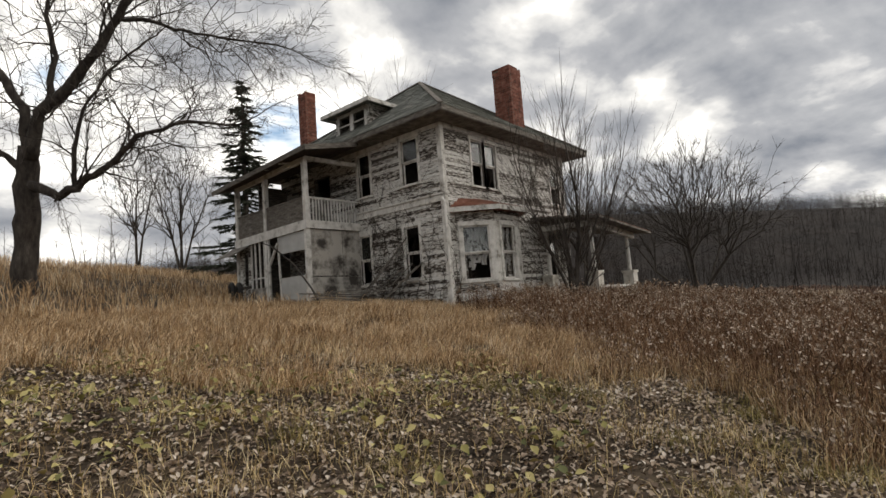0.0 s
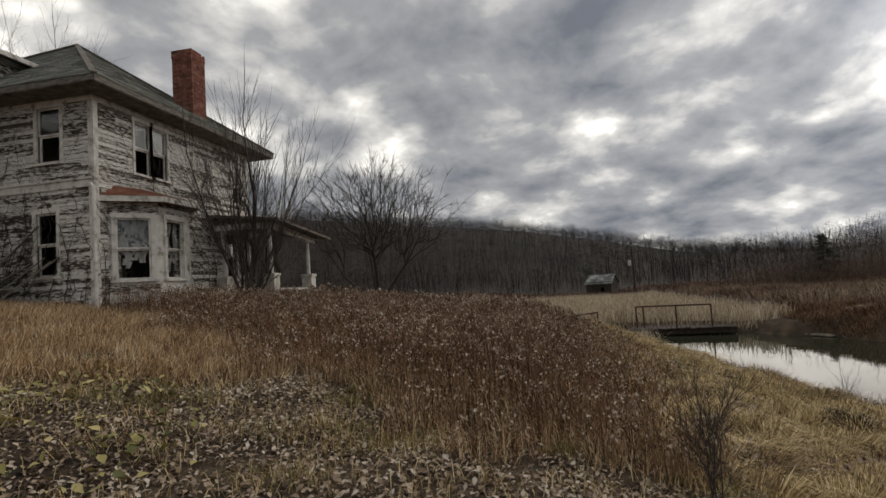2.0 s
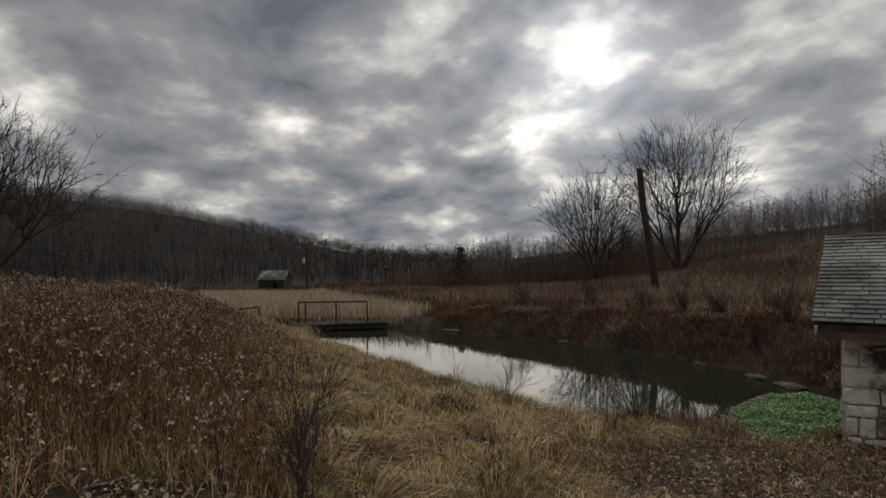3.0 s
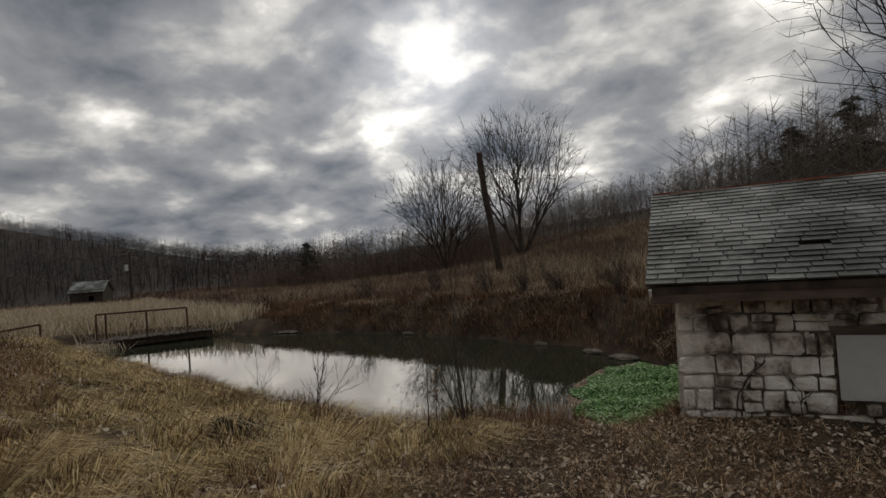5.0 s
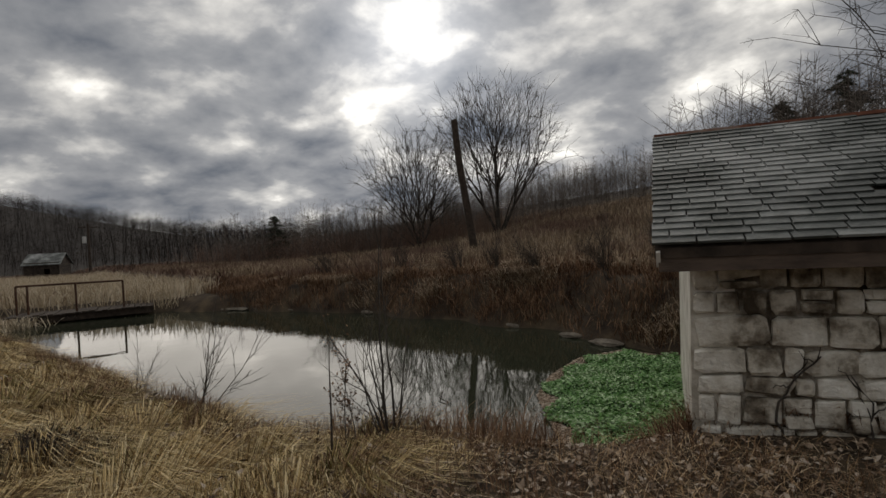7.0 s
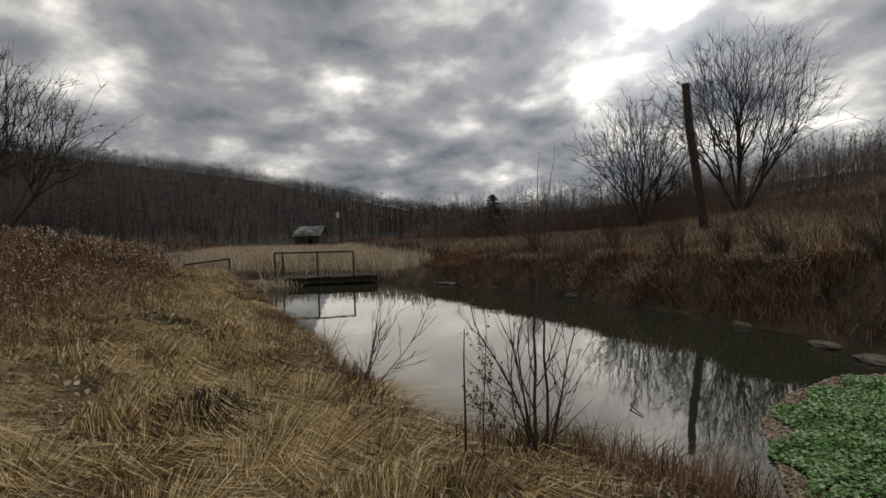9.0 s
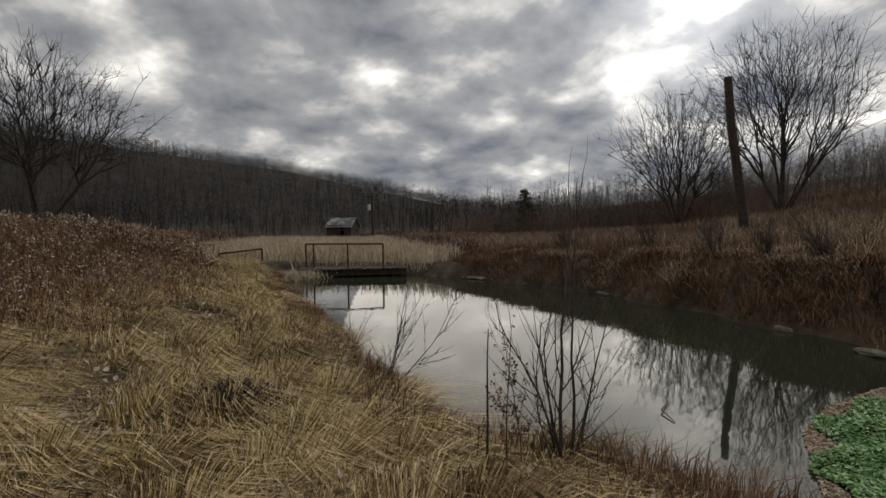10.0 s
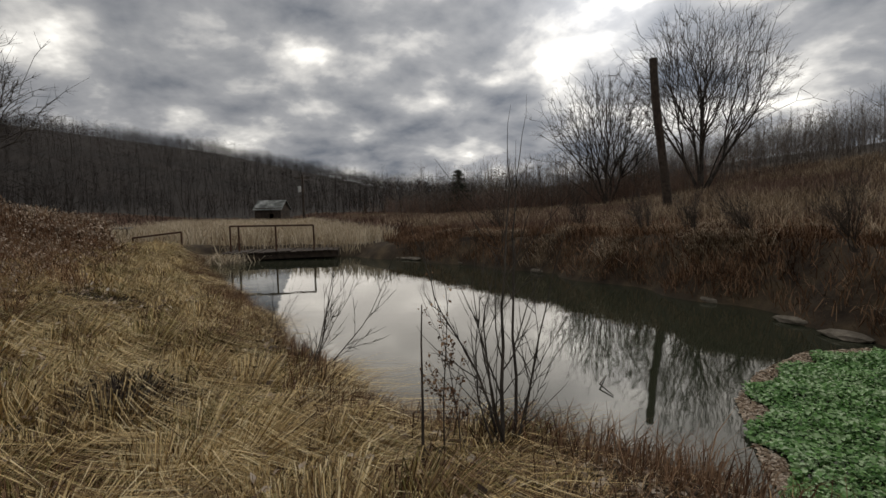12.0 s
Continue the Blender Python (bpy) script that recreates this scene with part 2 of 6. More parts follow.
class Geo:
    """Vertices and faces gathered piece by piece into one mesh."""

    def __init__(self):
        self.v, self.f = [], []

    def add(self, verts, faces):
        k = len(self.v)
        self.v.extend([tuple(p) for p in verts])
        self.f.extend([tuple(i + k for i in f) for f in faces])
        return self

    def hexa(self, p):
        """Eight corners: the lower four in turn, then the upper four."""
        return self.add(p, [(3, 2, 1, 0), (4, 5, 6, 7), (0, 1, 5, 4), (1, 2, 6, 5), (2, 3, 7, 6), (3, 0, 4, 7)])

    def box(self, lo, hi):
        (a, b, c), (d, e, f) = lo, hi
        return self.hexa([(a, b, c), (d, b, c), (d, e, c), (a, e, c), (a, b, f), (d, b, f), (d, e, f), (a, e, f)])

    def beam(self, p, q, w, h, up=(0, 0, 1)):
        """A squared bar from p to q, w wide and h high."""
        p, q = Vector(p), Vector(q)
        d = (q - p).normalized()
        s = d.cross(Vector(up))
        s = s.normalized() if s.length > 1e-4 else Vector((1, 0, 0))
        t = s.cross(d).normalized()
        c = [(-w / 2, -h / 2), (w / 2, -h / 2), (w / 2, h / 2), (-w / 2, h / 2)]
        v = [p + s * a + t * b for a, b in c] + [q + s * a + t * b for a, b in c]
        return self.add(v, [(0, 1, 2, 3), (7, 6, 5, 4), (0, 4, 5, 1), (1, 5, 6, 2), (2, 6, 7, 3), (3, 7, 4, 0)])

    def tube(self, pts, radii, sides=8):
        rings = []
        for i, p in enumerate(pts):
            a, b = Vector(pts[max(i - 1, 0)]), Vector(pts[min(i + 1, len(pts) - 1)])
            d = (b - a).normalized()
            s = d.cross(Vector((0.31, 0.2, 1)) if abs(d.z) < 0.9 else Vector((1, 0, 0))).normalized()
            t = d.cross(s)
            rings.append([Vector(p) + (s * math.cos(k * math.tau / sides) + t * math.sin(k * math.tau / sides)) * radii[i] for k in range(sides)])
        v = [q for r in rings for q in r]
        f = [(i * sides + k, i * sides + (k + 1) % sides, (i + 1) * sides + (k + 1) % sides, (i + 1) * sides + k) for i in range(len(pts) - 1) for k in range(sides)]
        f += [tuple(range(sides))[::-1], tuple((len(pts) - 1) * sides + k for k in range(sides))]
        return self.add(v, f)

    def mesh(self, name, mat, smooth=False):
        me = bpy.data.meshes.new(name)
        me.from_pydata(self.v, [], self.f)
        me.materials.append(mat)
        if smooth:
            me.shade_smooth()
        me.update()
        return me


def part(name, geo, mat, parent=None, label="", smooth=False):
    ob = new(name, geo if isinstance(geo, bpy.types.Mesh) else geo.mesh(name, mat, smooth))
    if parent is not None:
        ob.parent = parent
        if parent.data is None:
            ob.matrix_parent_inverse = Matrix.Translation(-parent.location)
    if label:
        ob["label"] = label
    if name in ("clapboards", "shingles", "brickwork", "back_slates", "boards"):
        ob["kind"] = "stuff"
    return ob


def big_mesh(name, v, f, mat, smooth=False):
    """A mesh from arrays: f holds faces that all have the same number of corners, or a list of such arrays."""
    me = bpy.data.meshes.new(name)
    fs = f if isinstance(f, list) else [f]
    v = np.asarray(v, np.float32)
    loops = np.concatenate([a.ravel() for a in fs]).astype(np.int32)
    sizes = np.concatenate([np.full(len(a), a.shape[1]) for a in fs]).astype(np.int32)
    me.vertices.add(len(v))
    me.vertices.foreach_set("co", v.ravel())
    me.loops.add(len(loops))
    me.loops.foreach_set("vertex_index", loops)
    me.polygons.add(len(sizes))
    me.polygons.foreach_set("loop_start", np.r_[0, np.cumsum(sizes)[:-1]].astype(np.int32))
    me.materials.append(mat)
    me.update(calc_edges=True)
    me.validate()
    if smooth:
        me.shade_smooth()
    return me


def prisms(segs, sides):
    """Tapered open prisms for rows of x0 y0 z0 x1 y1 z1 r0 r1."""
    s = np.asarray(segs, float)
    p, q, r0, r1 = s[:, :3], s[:, 3:6], s[:, 6], s[:, 7]
    d = q - p
    d /= np.linalg.norm(d, axis=1, keepdims=True) + 1e-9
    ref = np.where(np.abs(d[:, 2:3]) < 0.9, np.array([[0.0, 0.0, 1.0]]), np.array([[1.0, 0.0, 0.0]]))
    a = np.cross(d, ref)
    a /= np.linalg.norm(a, axis=1, keepdims=True)
    b = np.cross(d, a)
    ang = np.arange(sides) * 2 * np.pi / sides
    ring = a[:, None] * np.cos(ang)[None, :, None] + b[:, None] * np.sin(ang)[None, :, None]
    v = np.concatenate([p[:, None] + ring * r0[:, None, None], q[:, None] + ring * r1[:, None, None]], 1)
    k = np.arange(sides)
    f = np.stack([k, (k + 1) % sides, (k + 1) % sides + sides, k + sides], 1)
    faces = (np.arange(len(s))[:, None, None] * 2 * sides + f[None]).reshape(-1, 4)
    return v.reshape(-1, 3), faces


def seg_mesh(name, segs, mat, sides=3):
    v, f = prisms(segs, sides)
    return big_mesh(name, v, f, mat)


# ---- the lie of the land ----
WATER_Z = -1.45
POND = np.array([(27.5, -3.4), (23.5, -3.7), (19.5, -4.3), (15, -5.2), (11.7, -5.8), (9.7, -6.2), (8.4, -6.65), (7.3, -7.45), (6.5, -8.3), (6.4, -9.6), (7.2, -12.6),
                 (9.0, -13.2), (11.8, -13.7), (14.7, -13.5), (18.6, -12.9), (23.0, -11.1), (26.6, -8.7), (28.5, -6)])
SPRING = (5.55, -8.5)
SPRING_TURN = radians(209)


def smooth(a, b, x):
    t = np.clip((x - a) / (b - a), 0, 1)
    return t * t * (3 - 2 * t)


def pond_distance(x, y):
    """Metres to the shore: positive on land, negative over the water."""
    x, y = np.asarray(x, float), np.asarray(y, float)
    best, inside = np.full(x.shape, 1e9), np.zeros(x.shape, bool)
    for (ax, ay), (bx, by) in zip(POND, np.roll(POND, -1, 0)):
        dx, dy = bx - ax, by - ay
        t = np.clip(((x - ax) * dx + (y - ay) * dy) / (dx * dx + dy * dy), 0, 1)
        best = np.minimum(best, np.hypot(x - ax - t * dx, y - ay - t * dy))
        cross = ((ay > y) != (by > y)) & (x < ax + (y - ay) * dx / (dy if abs(dy) > 1e-9 else 1e-9))
        inside ^= cross
    d = np.where(inside, -best, best)
    return d + 0.16 * np.sin(1.9 * x + 0.8 * y) + 0.10 * np.sin(3.7 * y - 2.3 * x)


def height(x, y):
    x, y = np.asarray(x, float), np.asarray(y, float)
    north = np.interp(y, [-60, -12, -7, -5, -3, -1, 0, 4, 11, 15, 20, 28, 45, 90], [-1.0, -0.9, -0.95, -0.93, -0.66, -0.27, -0.02, 0.42, 1.45, 1.75, 2.3, 3.0, 3.4, 2.0])
    east = np.interp(y, [-10, 0, 12, 40], [-1.15, -0.95, 0.1, 0.6])
    e = smooth(17, 34, x)
    north = north * (1 - e) + east * e
    north = north + 0.12 * np.clip(y - 0.8 * x - 12, 0, 13)
    u = -0.9 * y - 0.25 * x
    south = np.minimum(-0.55 + 0.06 * np.clip(u - 6, 0, 9) + 0.17 * np.clip(u - 15, 0, 40), 6.5)
    ws = smooth(-9.0, -14.0, y)
    h = north * (1 - ws) + south * ws
    r, a = np.hypot(x - 4, y), np.degrees(np.arctan2(x - 4, y))
    ridge = np.interp(a, [-180, -60, 0, 30, 64, 88, 104, 118, 135, 180], [8, 8, 10, 30, 47, 30, 13.5, 7, 7, 8])
    far = smooth(90, 320, r)
    h = h * (1 - far) + (ridge + 2.0 * np.sin(x * 0.017) + 1.5 * np.sin(y * 0.023 + 1)) * far
    h = h + 0.05 * np.sin(1.3 * x + 0.5 * y) * np.sin(0.9 * y - 0.4 * x) + 0.03 * np.sin(3.1 * x) * np.sin(2.7 * y + 1)
    d = pond_distance(x, y)
    bank = np.where(y < -9.5, 1.0, 0.62)
    h = np.where(d > 0, np.minimum(h, WATER_Z + 0.03 + bank * d), WATER_Z - 0.02 + np.maximum(0.6 * d, -1.2))
    return h


def land(x, y):
    return float(height(np.array([x]), np.array([y]))[0])


def make_ground():
    n = 330
    t = np.linspace(-1, 1, n)
    w = 9.0 * np.sinh(5.3 * t)
    X, Y = np.meshgrid(w + 9.0, w - 2.0, indexing="ij")
    v = np.stack([X, Y, height(X, Y)], -1).reshape(-1, 3)
    i = np.arange(n - 1)
    a = (i[:, None] * n + i[None]).ravel()
    f = np.stack([a, a + n, a + n + 1, a + 1], 1)
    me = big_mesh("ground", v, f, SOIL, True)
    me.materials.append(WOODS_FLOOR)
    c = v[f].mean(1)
    # beyond about 72 m the ground takes the colour with painted tree shade
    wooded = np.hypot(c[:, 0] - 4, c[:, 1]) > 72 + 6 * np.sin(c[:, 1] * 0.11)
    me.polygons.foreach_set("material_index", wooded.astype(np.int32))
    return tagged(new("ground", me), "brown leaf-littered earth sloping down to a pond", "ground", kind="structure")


make_ground()
g = Geo()
g.add([(4, -17, WATER_Z), (33, -17, WATER_Z), (33, -1.5, WATER_Z), (4, -1.5, WATER_Z)], [(0, 1, 2, 3)])
tagged(part("water", g, WATER), "still murky grey-green pond water", "pond", kind="structure")


def thing(name, at, label, category, group="", kind=""):
    """An empty at the foot of a thing, to which its parts are parented."""
    ob = new(name)
    ob.location = at
    ob.empty_display_size = 0.3
    return tagged(ob, label, category, group, kind)


# ---- the farmhouse ----
HX0, HX1, HY0, HY1 = 12.6, 20.15, 10.8, 19.6
HZ0, HZ1 = 1.1, 7.15


class Wall:
    """An upright wall in its own plane: u metres along it from the start, z up, out metres proud of it."""

    def __init__(self, start, end, z0, z1):
        self.a = Vector((*start, 0))
        d = Vector((*end, 0)) - self.a
        self.length, self.d = d.length, d.normalized()
        self.n = Vector((self.d.y, -self.d.x, 0))
        self.z0, self.z1 = z0, z1

    def at(self, u, z, out=0.0):
        return self.a + self.d * u + self.n * out + Vector((0, 0, z))

    def slab(self, geo, u0, u1, z0, z1, o0, o1, lean=0.0):
        p = self.at
        geo.hexa([p(u0, z0, o1), p(u1, z0, o1), p(u1, z0, o0), p(u0, z0, o0), p(u0, z1, o1 - lean), p(u1, z1, o1 - lean), p(u1, z1, o0), p(u0, z1, o0)])

    def sheath(self, geo, holes, thick=0.14):
        us = sorted({0.0, self.length, *[h[0] for h in holes], *[h[1] for h in holes]})
        for u0, u1 in zip(us, us[1:]):
            spans, z = [], self.z0
            for h in sorted((h for h in holes if h[0] <= u0 + 1e-6 and h[1] >= u1 - 1e-6), key=lambda h: h[2]):
                spans.append((z, h[2]))
                z = h[3]
            spans.append((z, self.z1))
            for z0, z1 in spans:
                if z1 > z0 + 1e-3:
                    self.slab(geo, u0, u1, z0, z1, -thick, 0)

    def clapboards(self, geo, holes, rng, z0=None, z1=None, step=0.115, gone=0.03):
        z = self.z0 if z0 is None else z0
        top = self.z1 if z1 is None else z1
        while z < top - 0.02:
            cuts = [(0.0, self.length)]
            for h in holes:
                if h[2] < z + step * 0.7 and h[3] > z + step * 0.3:
                    cuts = [c for a, b in cuts for c in ((a, min(b, h[0] - 0.06)), (max(a, h[1] + 0.06), b)) if c[1] - c[0] > 0.03]
            for a, b in cuts:
                u = a
                while u < b - 0.01:
                    v = min(b, u + rng.uniform(0.7, 3.2))
                    if b - v < 0.25:
                        v = b
                    if rng.random() > gone:
                        dz, o = rng.gauss(0, 0.004), 0.026 + rng.uniform(0, 0.008)
                        self.slab(geo, u + 0.002, v - 0.002, z + dz, z + step + 0.012 + dz, 0.002, o, o - 0.008)
                    u = v
            z += step


def make_window(house, wall, u0, u1, z0, z1, rng, name="window", upper=True, lower=False, casing=0.10, cloth=False, mullion=False):
    g = Geo()
    for a, b, c, d in ((u0 - casing, u0, z0, z1), (u1, u1 + casing, z0, z1), (u0 - casing - 0.02, u1 + casing + 0.02, z1, z1 + casing + 0.04)):
        wall.slab(g, a, b, c, d, 0.0, 0.05)
    win = part(name, g, TRIM, house, "weathered white sash window with broken panes")
    g = Geo()
    wall.slab(g, u0 - casing - 0.05, u1 + casing + 0.05, z0 - 0.06, z0, -0.05, 0.09)
    part("sill", g, TRIM, win)
    zm = (z0 + z1) / 2
    g = Geo()
    for a, b, c, d in ((u0, u1, zm, zm + 0.045), (u0, u1, z1 - 0.05, z1), (u0, u0 + 0.045, zm + 0.045, z1 - 0.05), (u1 - 0.045, u1, zm + 0.045, z1 - 0.05)):
        wall.slab(g, a, b, c, d, -0.05, -0.015)
    part("upper_sash", g, TRIM, win)
    g = Geo()
    for a, b, c, d in ((u0, u1, z0, z0 + 0.06), (u0, u1, zm - 0.045, zm), (u0, u0 + 0.045, z0 + 0.06, zm - 0.045), (u1 - 0.045, u1, z0 + 0.06, zm - 0.045)):
        wall.slab(g, a, b, c, d, -0.09, -0.055)
    part("lower_sash", g, TRIM, win)
    if upper:
        g = Geo()
        wall.slab(g, u0 + 0.045, u1 - 0.045, zm + 0.045, z1 - 0.05, -0.036, -0.031)
        part("pane", g, GLASS, win).visible_shadow = False
    if lower:
        g = Geo()
        wall.slab(g, u0 + 0.045, u1 - 0.045, z0 + 0.06, zm - 0.045, -0.076, -0.071)
        part("pane", g, GLASS, win).visible_shadow = False
    if cloth:
        g = Geo()
        n = 14
        for strip in range(3):
            s0 = u0 + (u1 - u0) * (0.08 + 0.3 * strip + 0.08 * rng.random())
            s1 = s0 + (u1 - u0) * rng.uniform(0.16, 0.3)
            zb = z0 + (z1 - z0) * rng.uniform(0.02, 0.45)
            v, f = [], []
            for i in range(n + 1):
                z = z1 - 0.06 + (zb - z1 + 0.06) * i / n
                for k in range(5):
                    v.append(wall.at(s0 + (s1 - s0) * k / 4 + 0.05 * math.sin(i * 0.7 + strip), z, -0.17 + 0.03 * math.sin(k * 2.4 + i * 0.5)))
            for i in range(n):
                for k in range(4):
                    if rng.random() > 0.13 * i / n * 2:
                        f.append((i * 5 + k, i * 5 + k + 1, i * 5 + k + 6, i * 5 + k + 5))
            g.add(v, f)
        part("curtain", g, CLOTH, win, "torn pale curtain")
    return win


def shingle_slope(geo, a, b, c, d, rows, rng, width=0.34, t=0.018):
    """Lapped shingles on the slope with lower edge a-b and upper edge d-c."""
    a, b, c, d = map(Vector, (a, b, c, d))
    nrm = (b - a).cross(d - a).normalized()
    if nrm.z < 0:
        nrm = -nrm
    for r in range(rows):
        f0, f1 = r / rows, min((r + 1.25) / rows, 1)
        l0, r0, l1, r1 = a.lerp(d, f0), b.lerp(c, f0), a.lerp(d, f1), b.lerp(c, f1)
        n = max(1, int((r0 - l0).length / width))
        off = 0.5 if r % 2 else 0.0
        for k in range(n + 1):
            s0, s1 = max(0.0, (k - off) / n), min(1.0, (k + 1 - off) / n)
            if s1 - s0 < 0.002 or rng.random() < 0.012:
                continue
            g0, g1 = s0 + 0.01 / n, s1 - 0.01 / n
            p = [l0.lerp(r0, g0), l0.lerp(r0, g1), l1.lerp(r1, g1), l1.lerp(r1, g0)]
            up = t * rng.uniform(0.8, 1.5)
            v = [p[0] + nrm * 0.004, p[1] + nrm * 0.004, p[2] + nrm * 0.001, p[3] + nrm * 0.001]
            geo.hexa(v + [p[0] + nrm * up, p[1] + nrm * up, p[2] + nrm * 0.006, p[3] + nrm * 0.006])


def chimney(house, cx, cy, half, z0, z1, rng):
    core = Geo().box((cx - half + 0.01, cy - half + 0.01, z0), (cx + half - 0.01, cy + half - 0.01, z1 - 0.02))
    ch = part("chimney", core, MORTAR, house, "tall red brick chimney with crumbling top")
    g = Geo()
    z, r = z0, 0
    n = max(3, round(2 * half / 0.21))
    while z < z1:
        grow = 0.012 if z > z1 - 0.3 else 0.0
        h = half + grow
        for side in range(4):
            for k in range(n):
                if z > z1 - 0.1 and rng.random() < 0.35:
                    continue
                u0 = -h + (k - (0.5 if r % 2 else 0)) * 2 * h / n
                u1 = min(u0 + 2 * h / n - 0.012, h)
                u0 = max(u0, -h)
                if u1 - u0 < 0.02:
                    continue
                o = h + rng.uniform(-0.003, 0.006)
                ca, sa = [(1, 0), (0, 1), (-1, 0), (0, -1)][side]
                pts = []
                for zz in (z, z + 0.063):
                    for u, w in ((u0, h - 0.06), (u1, h - 0.06), (u1, o), (u0, o)):
                        pts.append((cx + u * ca - w * sa, cy + u * sa + w * ca, zz))
                g.hexa(pts)
        z += 0.075
        r += 1
    part("brickwork", g, BRICK, ch)
    return ch


def make_house():
    rng = random.Random(11)
    base = (HX0, HY0, land(HX0, HY0))
    house = thing("farmhouse", base, "abandoned two-storey clapboard farmhouse with peeling white paint", "house")
    west = Wall((HX0, HY1), (HX0, HY0), HZ0, HZ1)
    south = Wall((HX0, HY0), (HX1, HY0), HZ0, HZ1)
    east = Wall((HX1, HY0), (HX1, HY1), HZ0, HZ1)
    north = Wall((HX1, HY1), (HX0, HY1), HZ0, HZ1)
    wy = lambda y: HY1 - y
    wx = lambda x: x - HX0
    hw = [(wy(12.52), wy(11.80), 5.42, 6.93), (wy(14.72), wy(14.10), 5.42, 6.93), (wy(12.60), wy(11.95), 2.36, 4.06), (wy(14.86), wy(14.28), 2.36, 4.06), (wy(17.3), wy(16.4), 4.62, 6.6), (wy(17.2), wy(16.3), 1.6, 3.7)]
    hs = [(wx(14.06), wx(14.72), 5.28, 6.84), (wx(14.80), wx(15.44), 5.28, 6.84), (wx(19.05), wx(19.65), 5.1, 6.5), (wx(18.55), wx(19.15), 2.2, 3.9), (wx(13.5), wx(15.6), 2.1, 4.0)]
    for nm, w, holes in (("wall_west", west, hw), ("wall_south", south, hs), ("wall_east", east, []), ("wall_north", north, [])):
        g = Geo()
        w.sheath(g, holes)
        wall = part(nm, g, GREY_WOOD, house)
        g = Geo()
        w.clapboards(g, holes, rng)
        part("clapboards", g, PAINT, wall, "peeling white clapboards")
    # windows
    make_window(house, west, *hw[0], rng)
    make_window(house, west, *hw[1], rng)
    make_window(house, west, *hw[2], rng, upper=False)
    make_window(house, west, *hw[3], rng)
    make_window(house, south, *hs[0], rng, casing=0.08)
    make_window(house, south, *hs[1], rng, casing=0.08, lower=False)
    make_window(house, south, *hs[2], rng)
    make_window(house, south, *hs[3], rng)
    # trim
    g = Geo()
    for w, u0, u1 in ((south, -0.04, 0.12), (west, west.length - 0.12, west.length - 0.002), (south, south.length - 0.12, south.length)):
        g = Geo()
        w.slab(g, u0, u1, HZ0, HZ1, 0.0, 0.045)
        part("corner_board", g, TRIM, house)
    g = Geo()
    west.slab(g, wy(15.4), west.length, 4.66, 4.86, 0.03, 0.055)
    west.slab(g, wy(15.4), west.length, 4.86, 4.91, 0.03, 0.10)
    part("belt_course", g, TRIM, house)
    g = Geo()
    west.slab(g, wy(15.4), west.length, 6.98, 7.15, 0.03, 0.06)
    south.slab(g, 0, south.length, 6.98, 7.15, 0.03, 0.06)
    part("frieze", g, TRIM, house)
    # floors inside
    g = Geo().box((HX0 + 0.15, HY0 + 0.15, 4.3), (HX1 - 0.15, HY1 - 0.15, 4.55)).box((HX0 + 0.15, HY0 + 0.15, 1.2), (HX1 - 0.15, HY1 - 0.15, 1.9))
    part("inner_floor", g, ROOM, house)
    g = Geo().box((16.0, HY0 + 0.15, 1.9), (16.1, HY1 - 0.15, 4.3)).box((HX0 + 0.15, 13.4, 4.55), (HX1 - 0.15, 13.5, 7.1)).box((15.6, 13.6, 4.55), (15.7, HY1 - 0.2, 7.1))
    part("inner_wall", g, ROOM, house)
    # roof: a broad hip with boxed eaves
    o = 0.78
    ex0, ex1, ey0, ey1, ez = HX0 - o, HX1 + o, HY0 - o, HY1 + o, 7.30
    apx, apy, apz = 16.7, 15.2, 10.9
    g = Geo()
    g.box((ex0, ey0, 7.12), (ex1, ey1, 7.17))
    part("soffit", g, GREY_WOOD, house)
    g = Geo()
    for p, q in (((ex0, ey0), (ex1, ey0)), ((ex1, ey0), (ex1, ey1)), ((ex1, ey1), (ex0, ey1)), ((ex0, ey1), (ex0, ey0))):
        part("fascia", Geo().beam((*p, 7.22), (*q, 7.22), 0.05, 0.16), GREY_WOOD, house)
    g = Geo()
    c = [(ex0 - 0.03, ey0 - 0.03, ez), (ex1 + 0.03, ey0 - 0.03, ez), (ex1 + 0.03, ey1 + 0.03, ez), (ex0 - 0.03, ey1 + 0.03, ez)]
    g.add(c + [(apx, apy, apz)], [(0, 1, 4), (1, 2, 4), (2, 3, 4), (3, 0, 4), (3, 2, 1, 0)])
    roof = part("roof", g, ROOF, house, "sagging grey-green shingled hip roof")
    g = Geo()
    apex = (apx, apy, apz)
    for i in range(4):
        shingle_slope(g, c[i], c[(i + 1) % 4], apex, apex, 34, rng)
    part("shingles", g, ROOF, roof)
    g = Geo()
    for i in range(4):
        g.beam(Vector(c[i]) + Vector((0, 0, 0.03)), (apx, apy, apz + 0.04), 0.16, 0.04)
    part("hip_cap", g, GREY_WOOD, roof)
    # dormer on the west slope
    dy0, dy1, dx, dz0, dz1 = 14.35, 16.25, 12.95, 7.75, 8.9
    dw = Wall((dx, dy1), (dx, dy0), dz0, dz1)
    holes = [(0.22, 0.86, 8.05, 8.75), (1.04, 1.68, 8.05, 8.75)]
    g = Geo()
    dw.sheath(g, holes, 0.1)
    ds = Wall((dx, dy0), (15.2, dy0), dz0, dz1)
    ds.sheath(g, [], 0.1)
    Wall((15.2, dy1), (dx, dy1), dz0, dz1).sheath(g, [], 0.1)
    dorm = part("dormer", g, GREY_WOOD, house, "small hipped attic dormer")
    g = Geo()
    dw.clapboards(g, holes, rng)
    ds.clapboards(g, [], rng)
